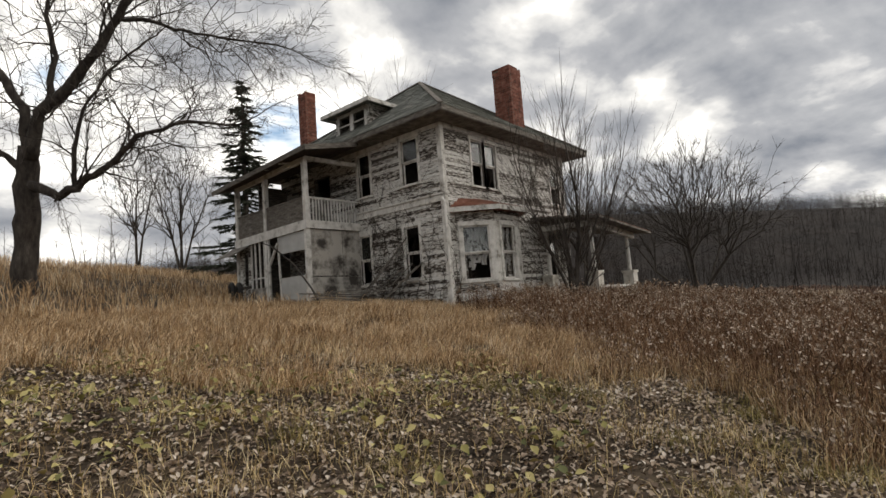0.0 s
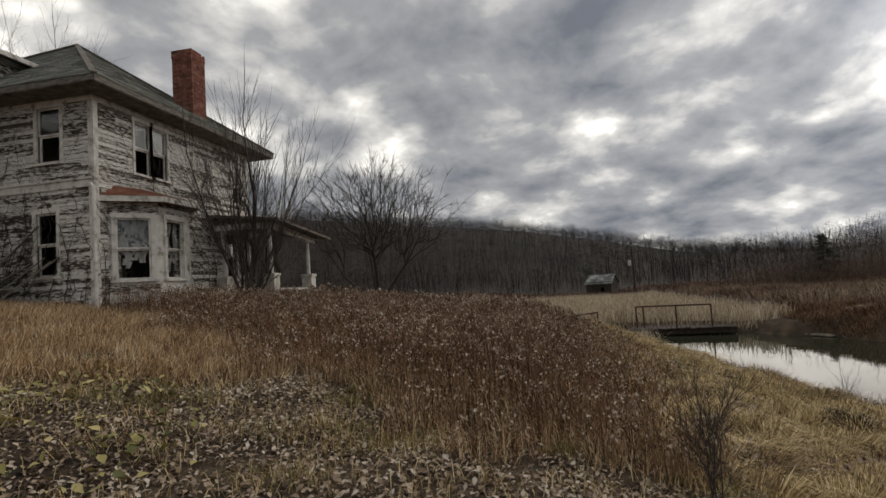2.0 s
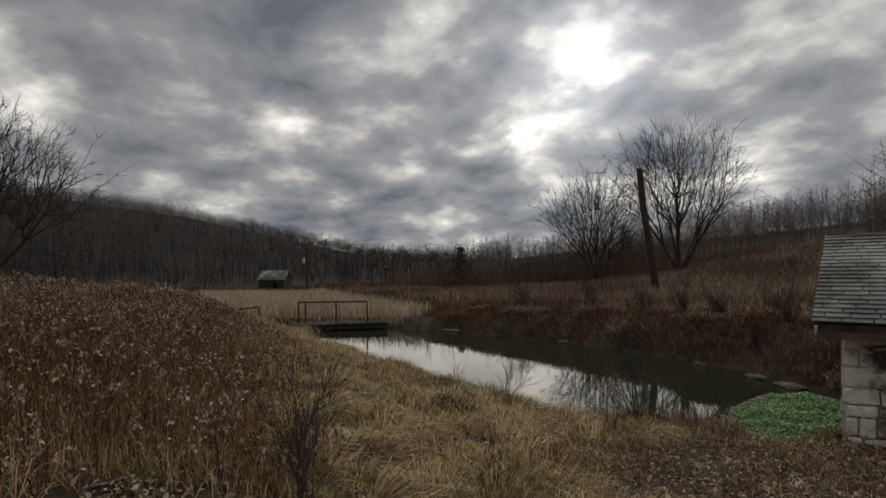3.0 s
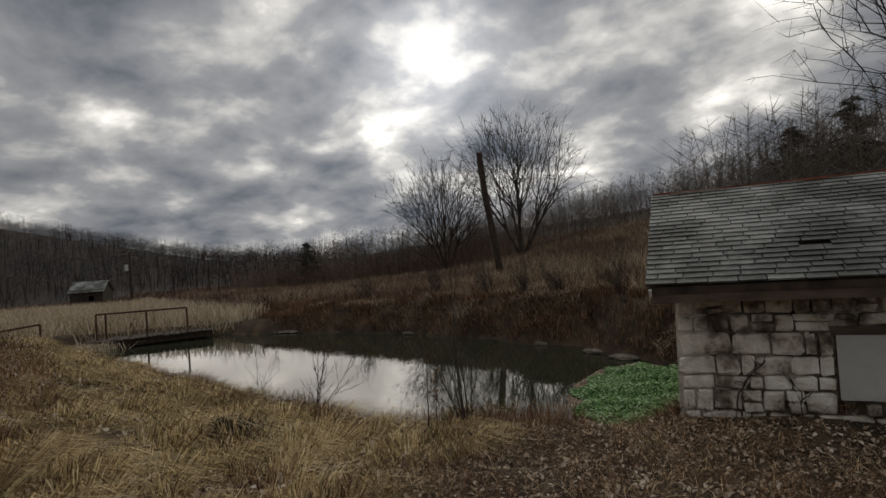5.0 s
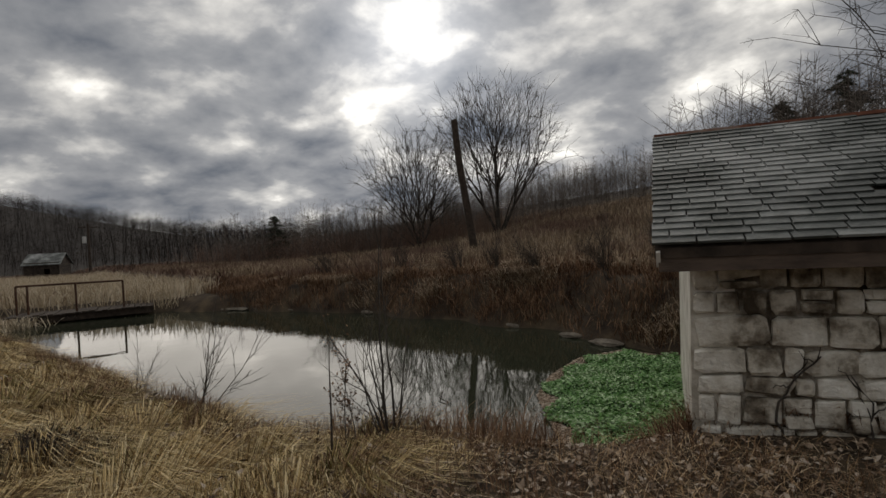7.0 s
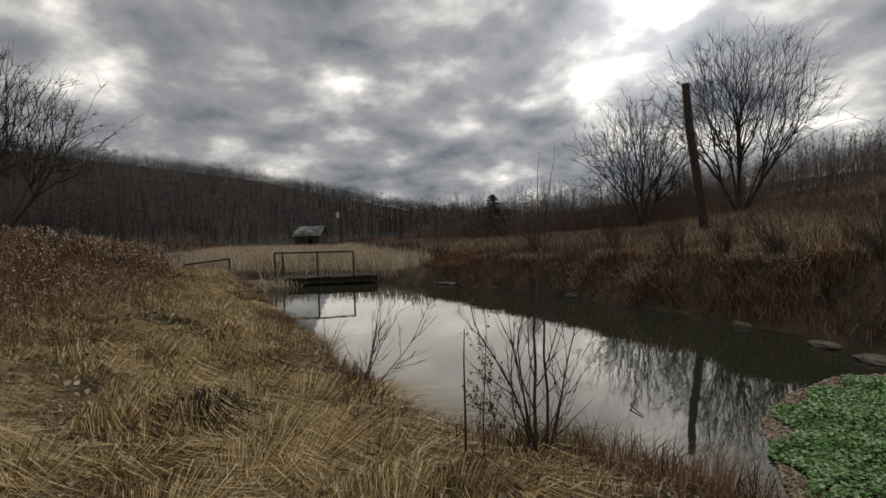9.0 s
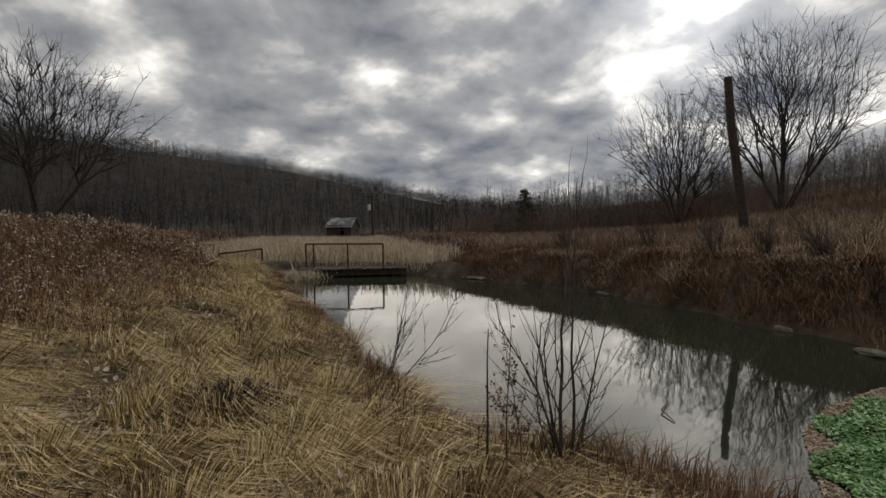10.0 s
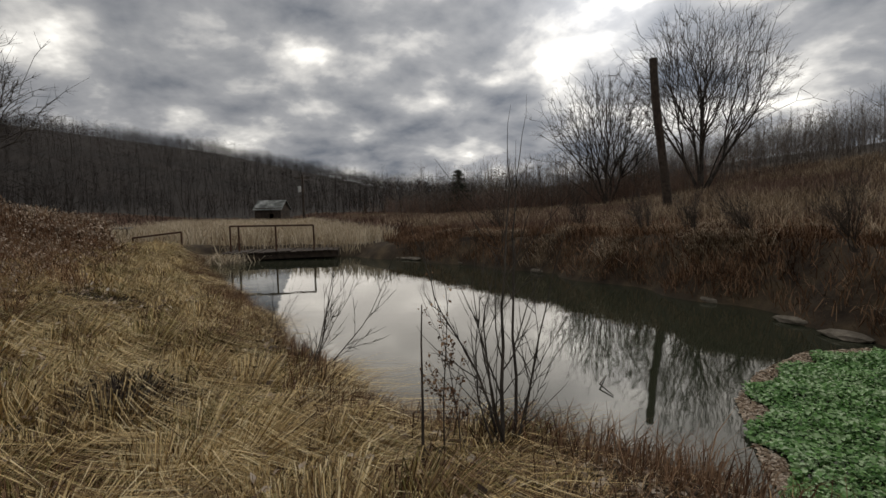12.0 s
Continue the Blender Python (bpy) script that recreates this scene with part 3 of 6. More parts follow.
    part("clapboards", g, PAINT, dorm)
    g = Geo()
    for h in holes:
        for a, b, z0, z1 in ((h[0] - 0.09, h[0], h[2], h[3]), (h[1], h[1] + 0.09, h[2], h[3]), (h[0] - 0.09, h[1] + 0.09, h[3], h[3] + 0.1), (h[0] - 0.1, h[1] + 0.1, h[2] - 0.05, h[2]), (h[0], h[1], (h[2] + h[3]) / 2 - 0.02, (h[2] + h[3]) / 2 + 0.02)):
            dw.slab(g, a, b, z0, z1, 0.0, 0.05)
    part("window_frame", g, TRIM, dorm)
    g = Geo()
    rx, ry0, ry1, rz = dx - 0.4, dy0 - 0.4, dy1 + 0.4, dz1 + 0.02
    ym = (dy0 + dy1) / 2
    g.add([(rx, ry0, rz), (rx, ry1, rz), (16.2, ry1, rz), (16.2, ry0, rz), (13.9, ym, 9.55), (16.2, ym, 9.55)], [(0, 4, 1), (0, 3, 5, 4), (1, 4, 5, 2), (0, 1, 2, 3)])
    part("dormer_roof", g, ROOF, dorm)
    g = Geo()
    for p, q in (((rx, ry0), (rx, ry1)), ((rx, ry0), (14.6, ry0)), ((rx, ry1), (14.6, ry1))):
        g.beam((*p, rz - 0.05), (*q, rz - 0.05), 0.05, 0.14)
    part("dormer_fascia", g, TRIM, dorm)
    chimney(house, 17.8, 11.55, 0.39, 7.3, 10.45, rng)
    chimney(house, 14.35, 20.0, 0.27, 6.5, 11.3, rng)
    # bay
    pts = [(13.0, HY0), (13.87, 9.93), (15.2, 9.93), (16.07, HY0)]
    g, cl = Geo(), Geo()
    bays = []
    for i in range(3):
        w = Wall(pts[i], pts[i + 1], HZ0, 4.3)
        m = w.length / 2
        hole = [(m - 0.42, m + 0.42, 2.16, 3.86)] if i != 1 else [(m - 0.36, m + 0.36, 2.16, 3.86)]
        w.sheath(g, hole, 0.1)
        w.clapboards(cl, hole + [(0, w.length, 2.05, 4.0)], rng)
        bays.append((w, hole[0]))
    bay = part("bay", g, TRIM, house, "angled bay window with torn curtains")
    part("clapboards", cl, PAINT, bay)
    for i, (w, h) in enumerate(bays):
        make_window(house, w, *h, rng, cloth=i < 2, upper=i != 1)
    g = Geo()
    rp = [(12.72, HY0), (13.72, 9.6), (15.35, 9.6), (16.35, HY0)]
    for i in range(3):
        a, b = rp[i], rp[i + 1]
        g.beam((*a, 4.36), (*b, 4.36), 0.06, 0.15)
    part("bay_fascia", g, TRIM, bay)
    g = Geo()
    top = [(13.2, HY0), (13.95, 10.55), (15.1, 10.55), (15.9, HY0)]
    v = [(*p, 4.45) for p in rp] + [(*p, 4.78) for p in top] + [(*p, 4.30) for p in rp]
    g.add(v, [(0, 1, 5, 4), (1, 2, 6, 5), (2, 3, 7, 6), (4, 5, 6, 7), (11, 10, 9, 8)])
    part("bay_roof", g, RUST, bay, "rust-red metal bay roof")
    # downspout at the corner
    g = Geo()
    g.tube([(HX0 - 0.16, HY0 - 0.02, 4.72), (HX0 - 0.13, HY0 - 0.10, 4.6), (HX0 - 0.12, HY0 - 0.10, 3.0), (HX0 - 0.10, HY0 - 0.10, 1.0)], [0.05] * 4, 8)
    part("downspout", g, TRIM, house)
    return house, west, south


HOUSE, WEST, SOUTH = make_house()


def make_side_porch():
    """The two-storey porch on the west wall."""
    rng = random.Random(5)
    px, y0, y1 = 10.4, 14.85, 19.2
    base = (px, y0, land(px, y0))
    porch = thing("two_storey_porch", base, "sagging two-storey side porch with boarded ground floor", "porch")
    zg, zf = 1.2, 4.42
    g = Geo()
    for y in (y0, 17.25, y1):
        part("post", Geo().beam((px, y, zg), (px + 0.01, y, 6.62), 0.15, 0.15, (1, 0, 0)), TRIM, porch)
    part("post", Geo().beam((px + 1.0, 16.2, zf), (px + 1.0, 16.2, 6.7), 0.09, 0.09, (1, 0, 0)), TRIM, porch)
    g = Geo().box((px - 0.05, y0 - 0.05, zf - 0.12), (HX0 - 0.03, y1 + 0.05, zf))
    part("upper_floor", g, GREY_WOOD, porch)
    g = Geo()
    g.beam((px - 0.07, y0 - 0.1, zf - 0.02), (px - 0.07, y1 + 0.1, zf - 0.14), 0.05, 0.3)
    g.beam((px - 0.1, y0 - 0.09, zf - 0.02), (HX0 - 0.03, y0 - 0.09, zf - 0.02), 0.05, 0.26)
    part("floor_beam", g, TRIM, porch)
    # west railing of close boards
    g = Geo()
    y = y0 + 0.1
    g.beam((px, y0, zf + 0.88), (px, y1, zf + 0.86), 0.09, 0.05)
    railing = part("board_railing", g, GREY_WOOD, porch)
    while y < y1 - 0.1:
        part("board", Geo().box((px - 0.02, y, zf + 0.05), (px + 0.01, y + 0.105, zf + 0.85 + rng.uniform(-0.008, 0.008))), GREY_WOOD, railing)
        y += 0.11
    x = px + 0.14
    rail = part("south_railing", Geo().beam((px, y0, zf + 0.88), (HX0, y0, zf + 0.88), 0.08, 0.06).beam((px, y0, zf + 0.1), (HX0, y0, zf + 0.1), 0.06, 0.06), TRIM, porch)
    while x < HX0 - 0.06:
        part("baluster", Geo().beam((x, y0, zf + 0.12), (x + rng.uniform(-0.01, 0.01), y0, zf + 0.86), 0.045, 0.035, (0, 1, 0)), TRIM, rail)
        x += 0.125
    # sagging lean-to roof
    a, b, c, d = (9.85, 13.95, 6.70), (9.85, 20.0, 6.35), (HX0 + 0.1, 20.0, 7.22), (HX0 - 0.6, 13.95, 7.14)
    g = Geo()
    lo = [Vector(p) - Vector((0, 0, 0.10)) for p in (a, b, c, d)]
    g.hexa([*lo, Vector(a), Vector(b), Vector(c), Vector(d)])
    # the slab's dark wood colour paints in the shadow under the roof
    roof = part("porch_roof", g, DARK_WOOD, porch, "sagging lean-to porch roof")
    g = Geo()
    shingle_slope(g, a, b, c, d, 12, rng)
    part("shingles", g, ROOF, roof)
    g = Geo()
    g.beam((9.83, 13.9, 6.66), (9.83, 20.0, 6.31), 0.04, 0.16)
    g.beam((9.83, 13.93, 6.64), (HX0 - 0.7, 13.93, 7.08), 0.04, 0.16)
    part("eave_board", g, GREY_WOOD, porch)
    for y in (15.6, 16.5, 17.4, 18.4):
        part("rafter", Geo().beam((9.95, y, 6.52), (11.6, y, 6.9), 0.05, 0.1), TRIM, porch)
    g = Geo()
    g.beam((px, y0, 6.55), (px, y1, 6.35), 0.12, 0.16)
    g.beam((px, y0, 6.6), (HX0 - 0.05, y0, 6.65), 0.1, 0.14)
    part("plate_beam", g, TRIM, porch)
    # south side: stained sheets
    for lo, hi in (((px + 0.08, y0 - 0.02, 2.72), (11.78, y0 + 0.02, zf - 0.16)), ((11.80, y0 - 0.025, 2.72), (HX0 - 0.05, y0 + 0.02, zf - 0.16)), ((px + 0.08, y0 - 0.015, zg), (HX0 - 0.05, y0 + 0.02, 2.69))):
        part("wall_sheet", Geo().box(lo, hi), PLASTER, porch, "blotched peeling wall sheet")
    # west side: half walls, dark openings
    part("half_wall", Geo().box((px - 0.02, y0 + 0.08, zg), (px + 0.02, 16.42, 2.78)), BOARD, porch, "dented pale metal sheet")
    part("upper_board", Geo().box((px - 0.02, y0 + 0.08, 3.60), (px + 0.02, 16.55, zf - 0.2)), BOARD, porch, "pale boarding over the opening")
    g = Geo()
    g.box((px - 0.02, 17.33, zg), (px + 0.02, 18.35, 2.55))
    part("half_wall", g, PLASTER, porch)
    w = Wall((px, y1), (px, 18.35), zg, zf - 0.2)
    g = Geo()
    hole = [(0.3, 0.62, 2.7, 3.85)]
    w.sheath(g, hole, 0.06)
    w.clapboards(g, hole, rng)
    part("clapboard_panel", g, PAINT, porch)
    g = Geo()
    for y in (17.45, 17.75, 18.05, 18.32):
        g.beam((px, y, 2.55), (px, y, zf - 0.2), 0.05, 0.05, (1, 0, 0))
    g.beam((px, 17.33, 2.9), (px, 18.35, 2.9), 0.04, 0.05)
    part("window_frame", g, TRIM, porch)
    g = Geo()
    g.beam((px, 16.42, zg), (px - 0.03, 16.5, 3.7), 0.06, 0.05, (1, 0, 0))
    g.beam((px - 0.03, 17.12, zg), (px - 0.02, 17.12, zf - 0.2), 0.07, 0.06, (1, 0, 0))
    g.beam((px - 0.05, 16.5, 4.0), (px - 0.1, 16.95, 3.3), 0.05, 0.09, (1, 0, 0))
    part("door_frame", g, TRIM, porch)
    g = Geo()
    g.box((px + 0.02, y1 - 0.03, zg), (HX0 - 0.05, y1 + 0.03, zf - 0.12))
    g.box((px + 0.9, y1 - 0.03, zf), (HX0 - 0.05, y1 + 0.03, 6.6))
    part("wall_north", g, GREY_WOOD, porch)
    g = Geo()
    g.hexa([(px - 0.75, 18.3, 3.75), (px, 18.3, 4.15), (px, 19.6, 4.15), (px - 0.75, 19.6, 3.7), (px - 0.75, 18.3, 3.79), (px, 18.3, 4.19), (px, 19.6, 4.19), (px - 0.75, 19.6, 3.74)])
    part("awning", g, GREY_WOOD, porch)


def make_front_porch():
    rng = random.Random(8)
    x0, x1, y0, y1 = 17.75, 21.1, 8.5, HY0
    porch = thing("front_porch", (x0, y0, land(x0, y0)), "collapsing open porch with white brick pillars", "porch")
    gz = 0.7
    for x, y in ((x0 + 0.15, y0 + 0.2), (x1 - 0.3, y0 + 0.15), (x0 + 0.1, y1 - 0.35)):
        g = Geo().box((x - 0.2, y - 0.2, gz), (x + 0.2, y + 0.2, 2.18)).box((x - 0.235, y - 0.235, 2.18), (x + 0.235, y + 0.235, 2.27))
        pl = part("pillar", g, WHITEWASH, porch, "square whitewashed pedestal")
        g = Geo()
        g.tube([(x, y, 2.27), (x + 0.02, y, 2.9), (x - 0.03 + rng.uniform(-0.05, 0.05), y, 3.85)], [0.085, 0.075, 0.06], 8)
        part("post", g, TRIM, pl)
    g = Geo().box((x0, y0 + 0.05, 1.42), (x1, y1, 1.52))
    part("deck", g, GREY_WOOD, porch)
    g = Geo()
    g.beam((x0 + 0.05, y0 + 0.1, 3.95), (x1 + 0.1, y0 + 0.05, 3.62), 0.1, 0.22)
    g.beam((x0 + 0.02, y0 + 0.1, 3.95), (x0 + 0.02, y1, 4.0), 0.1, 0.2)
    part("beam", g, TRIM, porch, "white porch beam")
    a, b, c, d = (x0 - 0.35, y0 - 0.4, 4.12), (x1 + 0.45, y0 - 0.55, 3.72), (x1 + 0.45, y1, 4.1), (x0 - 0.35, y1, 4.45)
    g = Geo()
    lo = [Vector(p) - Vector((0, 0, 0.07)) for p in (a, b, c, d)]
    g.hexa([*lo, *map(Vector, (a, b, c, d))])
    roof = part("porch_roof", g, GREY_WOOD, porch, "tilted rusty porch roof")
    g = Geo()
    shingle_slope(g, a, b, c, d, 10, rng, 0.5)
    part("shingles", g, RUST, roof)
    g = Geo()
    for k in range(9):
        p = Vector((rng.uniform(x0 + 0.2, x1 - 0.2), rng.uniform(y0 + 0.3, y1 - 0.4), rng.uniform(1.6, 2.4)))
        q = Vector((rng.uniform(x0 + 0.2, x1 - 0.1), rng.uniform(y0 + 0.3, y1 - 0.4), rng.uniform(2.8, 3.9)))
        part("fallen_rafter", Geo().beam(p, q, 0.06, 0.09), DARK_WOOD, porch, "broken rafter under the roof")
    g = Geo()
    g.beam((x0 + 0.5, y0 + 0.15, 1.72), (x1 - 0.4, y0 + 0.15, 1.70), 0.08, 0.08)
    part("rail", g, TRIM, porch)


make_side_porch()
make_front_porch()


# ---- the spring house ----
def make_spring_house():
    rng = random.Random(21)
    d = Vector((math.cos(SPRING_TURN), math.sin(SPRING_TURN), 0))
    inn = Vector((-d.y, d.x, 0))
    if inn.y > 0:
        inn = -inn
    C = Vector((*SPRING, 0))
    P = lambda s, k, z: C + d * s + inn * k + Vector((0, 0, z))
    depth, length, zt, zr = 4.0, 5.4, 0.36, 1.72
    zb = -1.6
    sh = thing("spring_house", P(0, 0, -1.0), "low whitewashed stone spring house with slate roof", "outbuilding")

    def block(g, s0, s1, k0, k1, z0, z1):
        g.hexa([P(s0, k0, z0), P(s1, k0, z0), P(s1, k1, z0), P(s0, k1, z0), P(s0, k0, z1), P(s1, k0, z1), P(s1, k1, z1), P(s0, k1, z1)])

    pa, pb, pz0, pz1 = 1.46, 2.06, -0.72, -0.05
    g = Geo()
    block(g, 0.02, pa, 0.03, 0.4, zb, zt)
    block(g, pb, length, 0.03, 0.4, zb, zt)
    block(g, pa, pb, 0.03, 0.4, zb, pz0)
    block(g, pa, pb, 0.03, 0.4, pz1, zt)
    front = part("wall_front", g, WASHED_MORTAR, sh)
    # stones laid in uneven courses
    shapes = []
    for k in range(10):
        bm = bmesh.new()
        bmesh.ops.create_cube(bm, size=1.0)
        bmesh.ops.bevel(bm, geom=bm.edges[:], offset=0.11, segments=1, affect="EDGES")
        for v in bm.verts:
            v.co += Vector((rng.gauss(0, 0.04), rng.gauss(0, 0.03), rng.gauss(0, 0.04)))
        me = bpy.data.meshes.new("stone")
        bm.to_mesh(me)
        bm.free()
        me.materials.append(STONE)
        shapes.append(me)
    turn = Matrix((d, inn, Vector((0, 0, 1)))).transposed().to_4x4()
    stones = []
    z, hs = -1.25, [0.22, 0.17, 0.24, 0.15, 0.21, 0.25, 0.19, 0.18]
    for row, h in enumerate(hs):
        s = 0.0
        while s < length - 0.05:
            w = rng.choice((0.12, 0.17, 0.2, 0.26, 0.33, 0.44)) * rng.uniform(0.85, 1.15)
            if row == 5 and s == 0.0:
                w = 0.52
            w = min(w, length - s)
            zc = z + h / 2
            pieces = [(s, s + w, z, z + h)]
            if w > 0.16 and rng.random() < 0.24 and s > 0 and row != 5:
                f = rng.uniform(0.4, 0.6)
                pieces = [(s, s + w, z, z + h * f), (s, s + w, z + h * f, z + h)]
            for a, b, c, e in pieces:
                if e > zt:
                    e = zt
                if b > pa - 0.02 and a < pb + 0.02 and e > pz0 and c < pz1 + 0.09:
                    if a < pa - 0.09:
                        b = pa - 0.02
                    elif b > pb + 0.09:
                        a = pb + 0.02
                    elif e > pz1 + 0.15:
                        c = pz1 + 0.10
                    else:
                        e = min(e, pz0 - 0.005)
                if e - c < 0.05 or b - a < 0.06:
                    continue
                stones.append((a, b, c, e))
            s += w
        z += h
    for a, b, c, e in stones:
        ob = new("stone", rng.choice(shapes))
        ob.parent = front
        m = turn.copy()
        m.translation = P((a + b) / 2, 0.045 + rng.uniform(-0.02, 0.015), (c + e) / 2)
        ob.matrix_basis = m @ Matrix.Rotation(rng.gauss(0, 0.05), 4, "Y") @ Matrix.Diagonal((b - a - rng.uniform(0.008, 0.04), 0.15, e - c - rng.uniform(0.004, 0.035), 1))
    g = Geo()
    block(g, pa - 0.22, pb + 0.2, -0.005, 0.1, pz1, pz1 + 0.085)
    part("lintel", g, FASCIA, sh, "old brown timber lintel")
    g = Geo()
    block(g, pa, pb, -0.03, 0.0, pz0 + 0.02, pz1)
    part("window_board", g, BOARD, sh, "pale board covering the window")
    # end walls and back
    for nm, s0, s1 in (("wall_end", -0.06, 0.30), ("wall_end", length - 0.3, length)):
        g = Geo()
        lo = [P(s0, 0.02, zb), P(s1, 0.02, zb), P(s1, depth, zb), P(s0, depth, zb)]
        up = [P(s0 + 0.05 * (s0 < 0), 0.02, zt), P(s1, 0.02, zt), P(s1, depth, zt), P(s0 + 0.05 * (s0 < 0), depth, zt)]
        g.hexa(lo + up)
        g.add([P(s0 + 0.03, 0.02, zt), P(s1, 0.02, zt), P(s1, depth, zt), P(s0 + 0.03, depth, zt), P(s0 + 0.03, depth / 2, zr - 0.08), P(s1, depth / 2, zr - 0.08)], [(0, 4, 3), (1, 2, 5), (0, 1, 5, 4), (3, 4, 5, 2)])
        part(nm, g, WHITEWASH, sh, "flaking whitewashed end wall")
    g = Geo()
    block(g, 0.3, length - 0.3, depth - 0.35, depth, zb, zt)
    part("wall_back", g, MORTAR, sh)
    # roof
    o, e, ze = 0.25, 0.42, 0.55
    half = depth / 2
    g = Geo()
    for k0, k1 in ((-e, half), (depth + e, half)):
        g.hexa([P(-o, k0, ze - 0.09), P(length + o, k0, ze - 0.09), P(length + o, k1, zr - 0.09), P(-o, k1, zr - 0.09), P(-o, k0, ze - 0.02), P(length + o, k0, ze - 0.02), P(length + o, k1, zr - 0.02), P(-o, k1, zr - 0.02)])
    roof = part("roof", g, DARK_WOOD, sh, "weathered slate gable roof")
    g = Geo()
    block(g, -o + 0.02, length + o - 0.02, -e + 0.01, -e + 0.05, ze - 0.19, ze - 0.03)
    part("fascia", g, FASCIA, sh, "brown eave board")
    g = Geo()
    for k0, k1 in ((-e, half), (depth + e, half)):
        g.beam(P(-o + 0.02, k0, ze - 0.1), P(-o + 0.02, k1, zr - 0.1), 0.03, 0.12)
    part("barge_board", g, TRIM, sh)
    g = Geo()
    g.beam(P(-o, half, zr + 0.0), P(length + o, half, zr + 0.0), 0.16, 0.035)
    part("ridge_cap", g, RUST, sh)
    slope = (P(0, half, zr) - P(0, -e, ze))
    sl, sd = slope.length, slope.normalized()
    nrm = d.cross(sd).normalized()
    if nrm.z < 0:
        nrm = -nrm
    rows = 23
    wide = 0.29
    st = sl / rows
    tile = Geo()
    tile.hexa([(0, 0, 0.003), (1, 0, 0.003), (1, 1.3, -0.004), (0, 1.3, -0.004), (0, 0, 0.022), (1, 0, 0.022), (1, 1.3, 0.004), (0, 1.3, 0.004)])
    tile_me = tile.mesh("slate", SLATE)
    rest = Geo()
    basis = Matrix((d, sd, nrm)).transposed().to_4x4()
    count = 0
    for r in range(rows):
        s = -o - (0.5 * wide if r % 2 else 0) - 0.05 * rng.random()
        while s < length + o - 0.02:
            w = wide * rng.uniform(0.85, 1.15)
            a, b = max(s, -o - 0.02 + 0.01 * rng.random()), min(s + w - 0.012, length + o)
            s += w
            if b - a < 0.04:
                continue
            if r > 2 and rng.random() < 0.011:
                continue
            org = P(a, -e - 0.02, ze) + sd * (r * st + rng.uniform(-0.006, 0.006)) + nrm * 0.004
            m = basis.copy()
            m.translation = org
            m = m @ Matrix.Rotation(rng.gauss(0, 0.008), 4, "Z") @ Matrix.Rotation(0.0, 4, "X") @ Matrix.Diagonal((b - a, st, 1, 1))
            if a < 2.9 and count < 300:
                ob = new("slate", tile_me)
                ob.parent = roof
                ob.matrix_basis = m
                count += 1
            else:
                rest.add([m @ Vector(p) for p in tile.v], tile.f)
    tagged(part("slates", rest, SLATE, roof), kind="stuff")
    back = Geo()
    shingle_slope(back, P(-o, depth + e, ze), P(length + o, depth + e, ze), P(length + o, half, zr), P(-o, half, zr), 18, rng, 0.27)
    part("back_slates", back, SLATE, roof)
    return P


SPRING_AT = make_spring_house()


# ---- bridge, pole, shed ----
def make_bridge():
    rng = random.Random(3)
    a, b, z = Vector((26.75, -4.2, 0)), Vector((25.9, -8.5, 0)), -1.14
    br = thing("footbridge", (26.3, -6.3, z), "rotting timber footbridge with rusty pipe railing", "bridge")
    d = (b - a).normalized()
    side = Vector((-d.y, d.x, 0))
    up = Vector((0, 0, 1))
    part("beam", Geo().beam(a + up * (z - 0.16), b + up * (z - 0.12), 0.22, 0.22), DARK_WOOD, br)
    part("beam", Geo().beam(a + side * 1.3 + up * (z - 0.16), b + side * 1.3 + up * (z - 0.12), 0.22, 0.22), DARK_WOOD, br)
    n = 22
    for k in range(n):
        p = a.lerp(b, (k + 0.5) / n) + up * (z + rng.uniform(-0.02, 0.02))
        part("plank", Geo().beam(p - side * (0.15 + rng.uniform(0, 0.12)), p + side * (1.45 + rng.uniform(0, 0.12)), 0.175, 0.045), DARK_WOOD, br)
    r0, r1 = Vector((26.68, -4.55, -0.11)), Vector((26.1, -7.6, -0.14))
    part("rail", Geo().tube([r0, r0.lerp(r1, 0.5), r1], [0.035] * 3, 8), RUSTY_PIPE, br)
    for f in (0.0, 0.1, 0.54, 1.0):
        p = r0.lerp(r1, f)
        part("post", Geo().tube([p - up * 0.97, p], [0.035] * 2, 8), RUSTY_PIPE, br)
    # the torn-off landing on the near bank
    a2, b2 = Vector((26.8, -2.85, -0.27)), Vector((27.0, -1.2, -0.44))
    la = thing("bridge_landing", (27.3, -2.2, -1.3), "sunken bridge landing with bent pipe rail", "bridge")
    part("rail", Geo().tube([a2, b2], [0.035] * 2, 8), RUSTY_PIPE, la)
    part("post", Geo().tube([a2 - up * 0.85, a2], [0.035] * 2, 8), RUSTY_PIPE, la)
    part("post", Geo().tube([b2 - up * 0.5, b2], [0.035] * 2, 8), RUSTY_PIPE, la)
    part("deck", Geo().beam((26.9, -3.4, -1.28), (27.4, -1.9, -1.3), 1.5, 0.12), DARK_WOOD, la)


make_bridge()


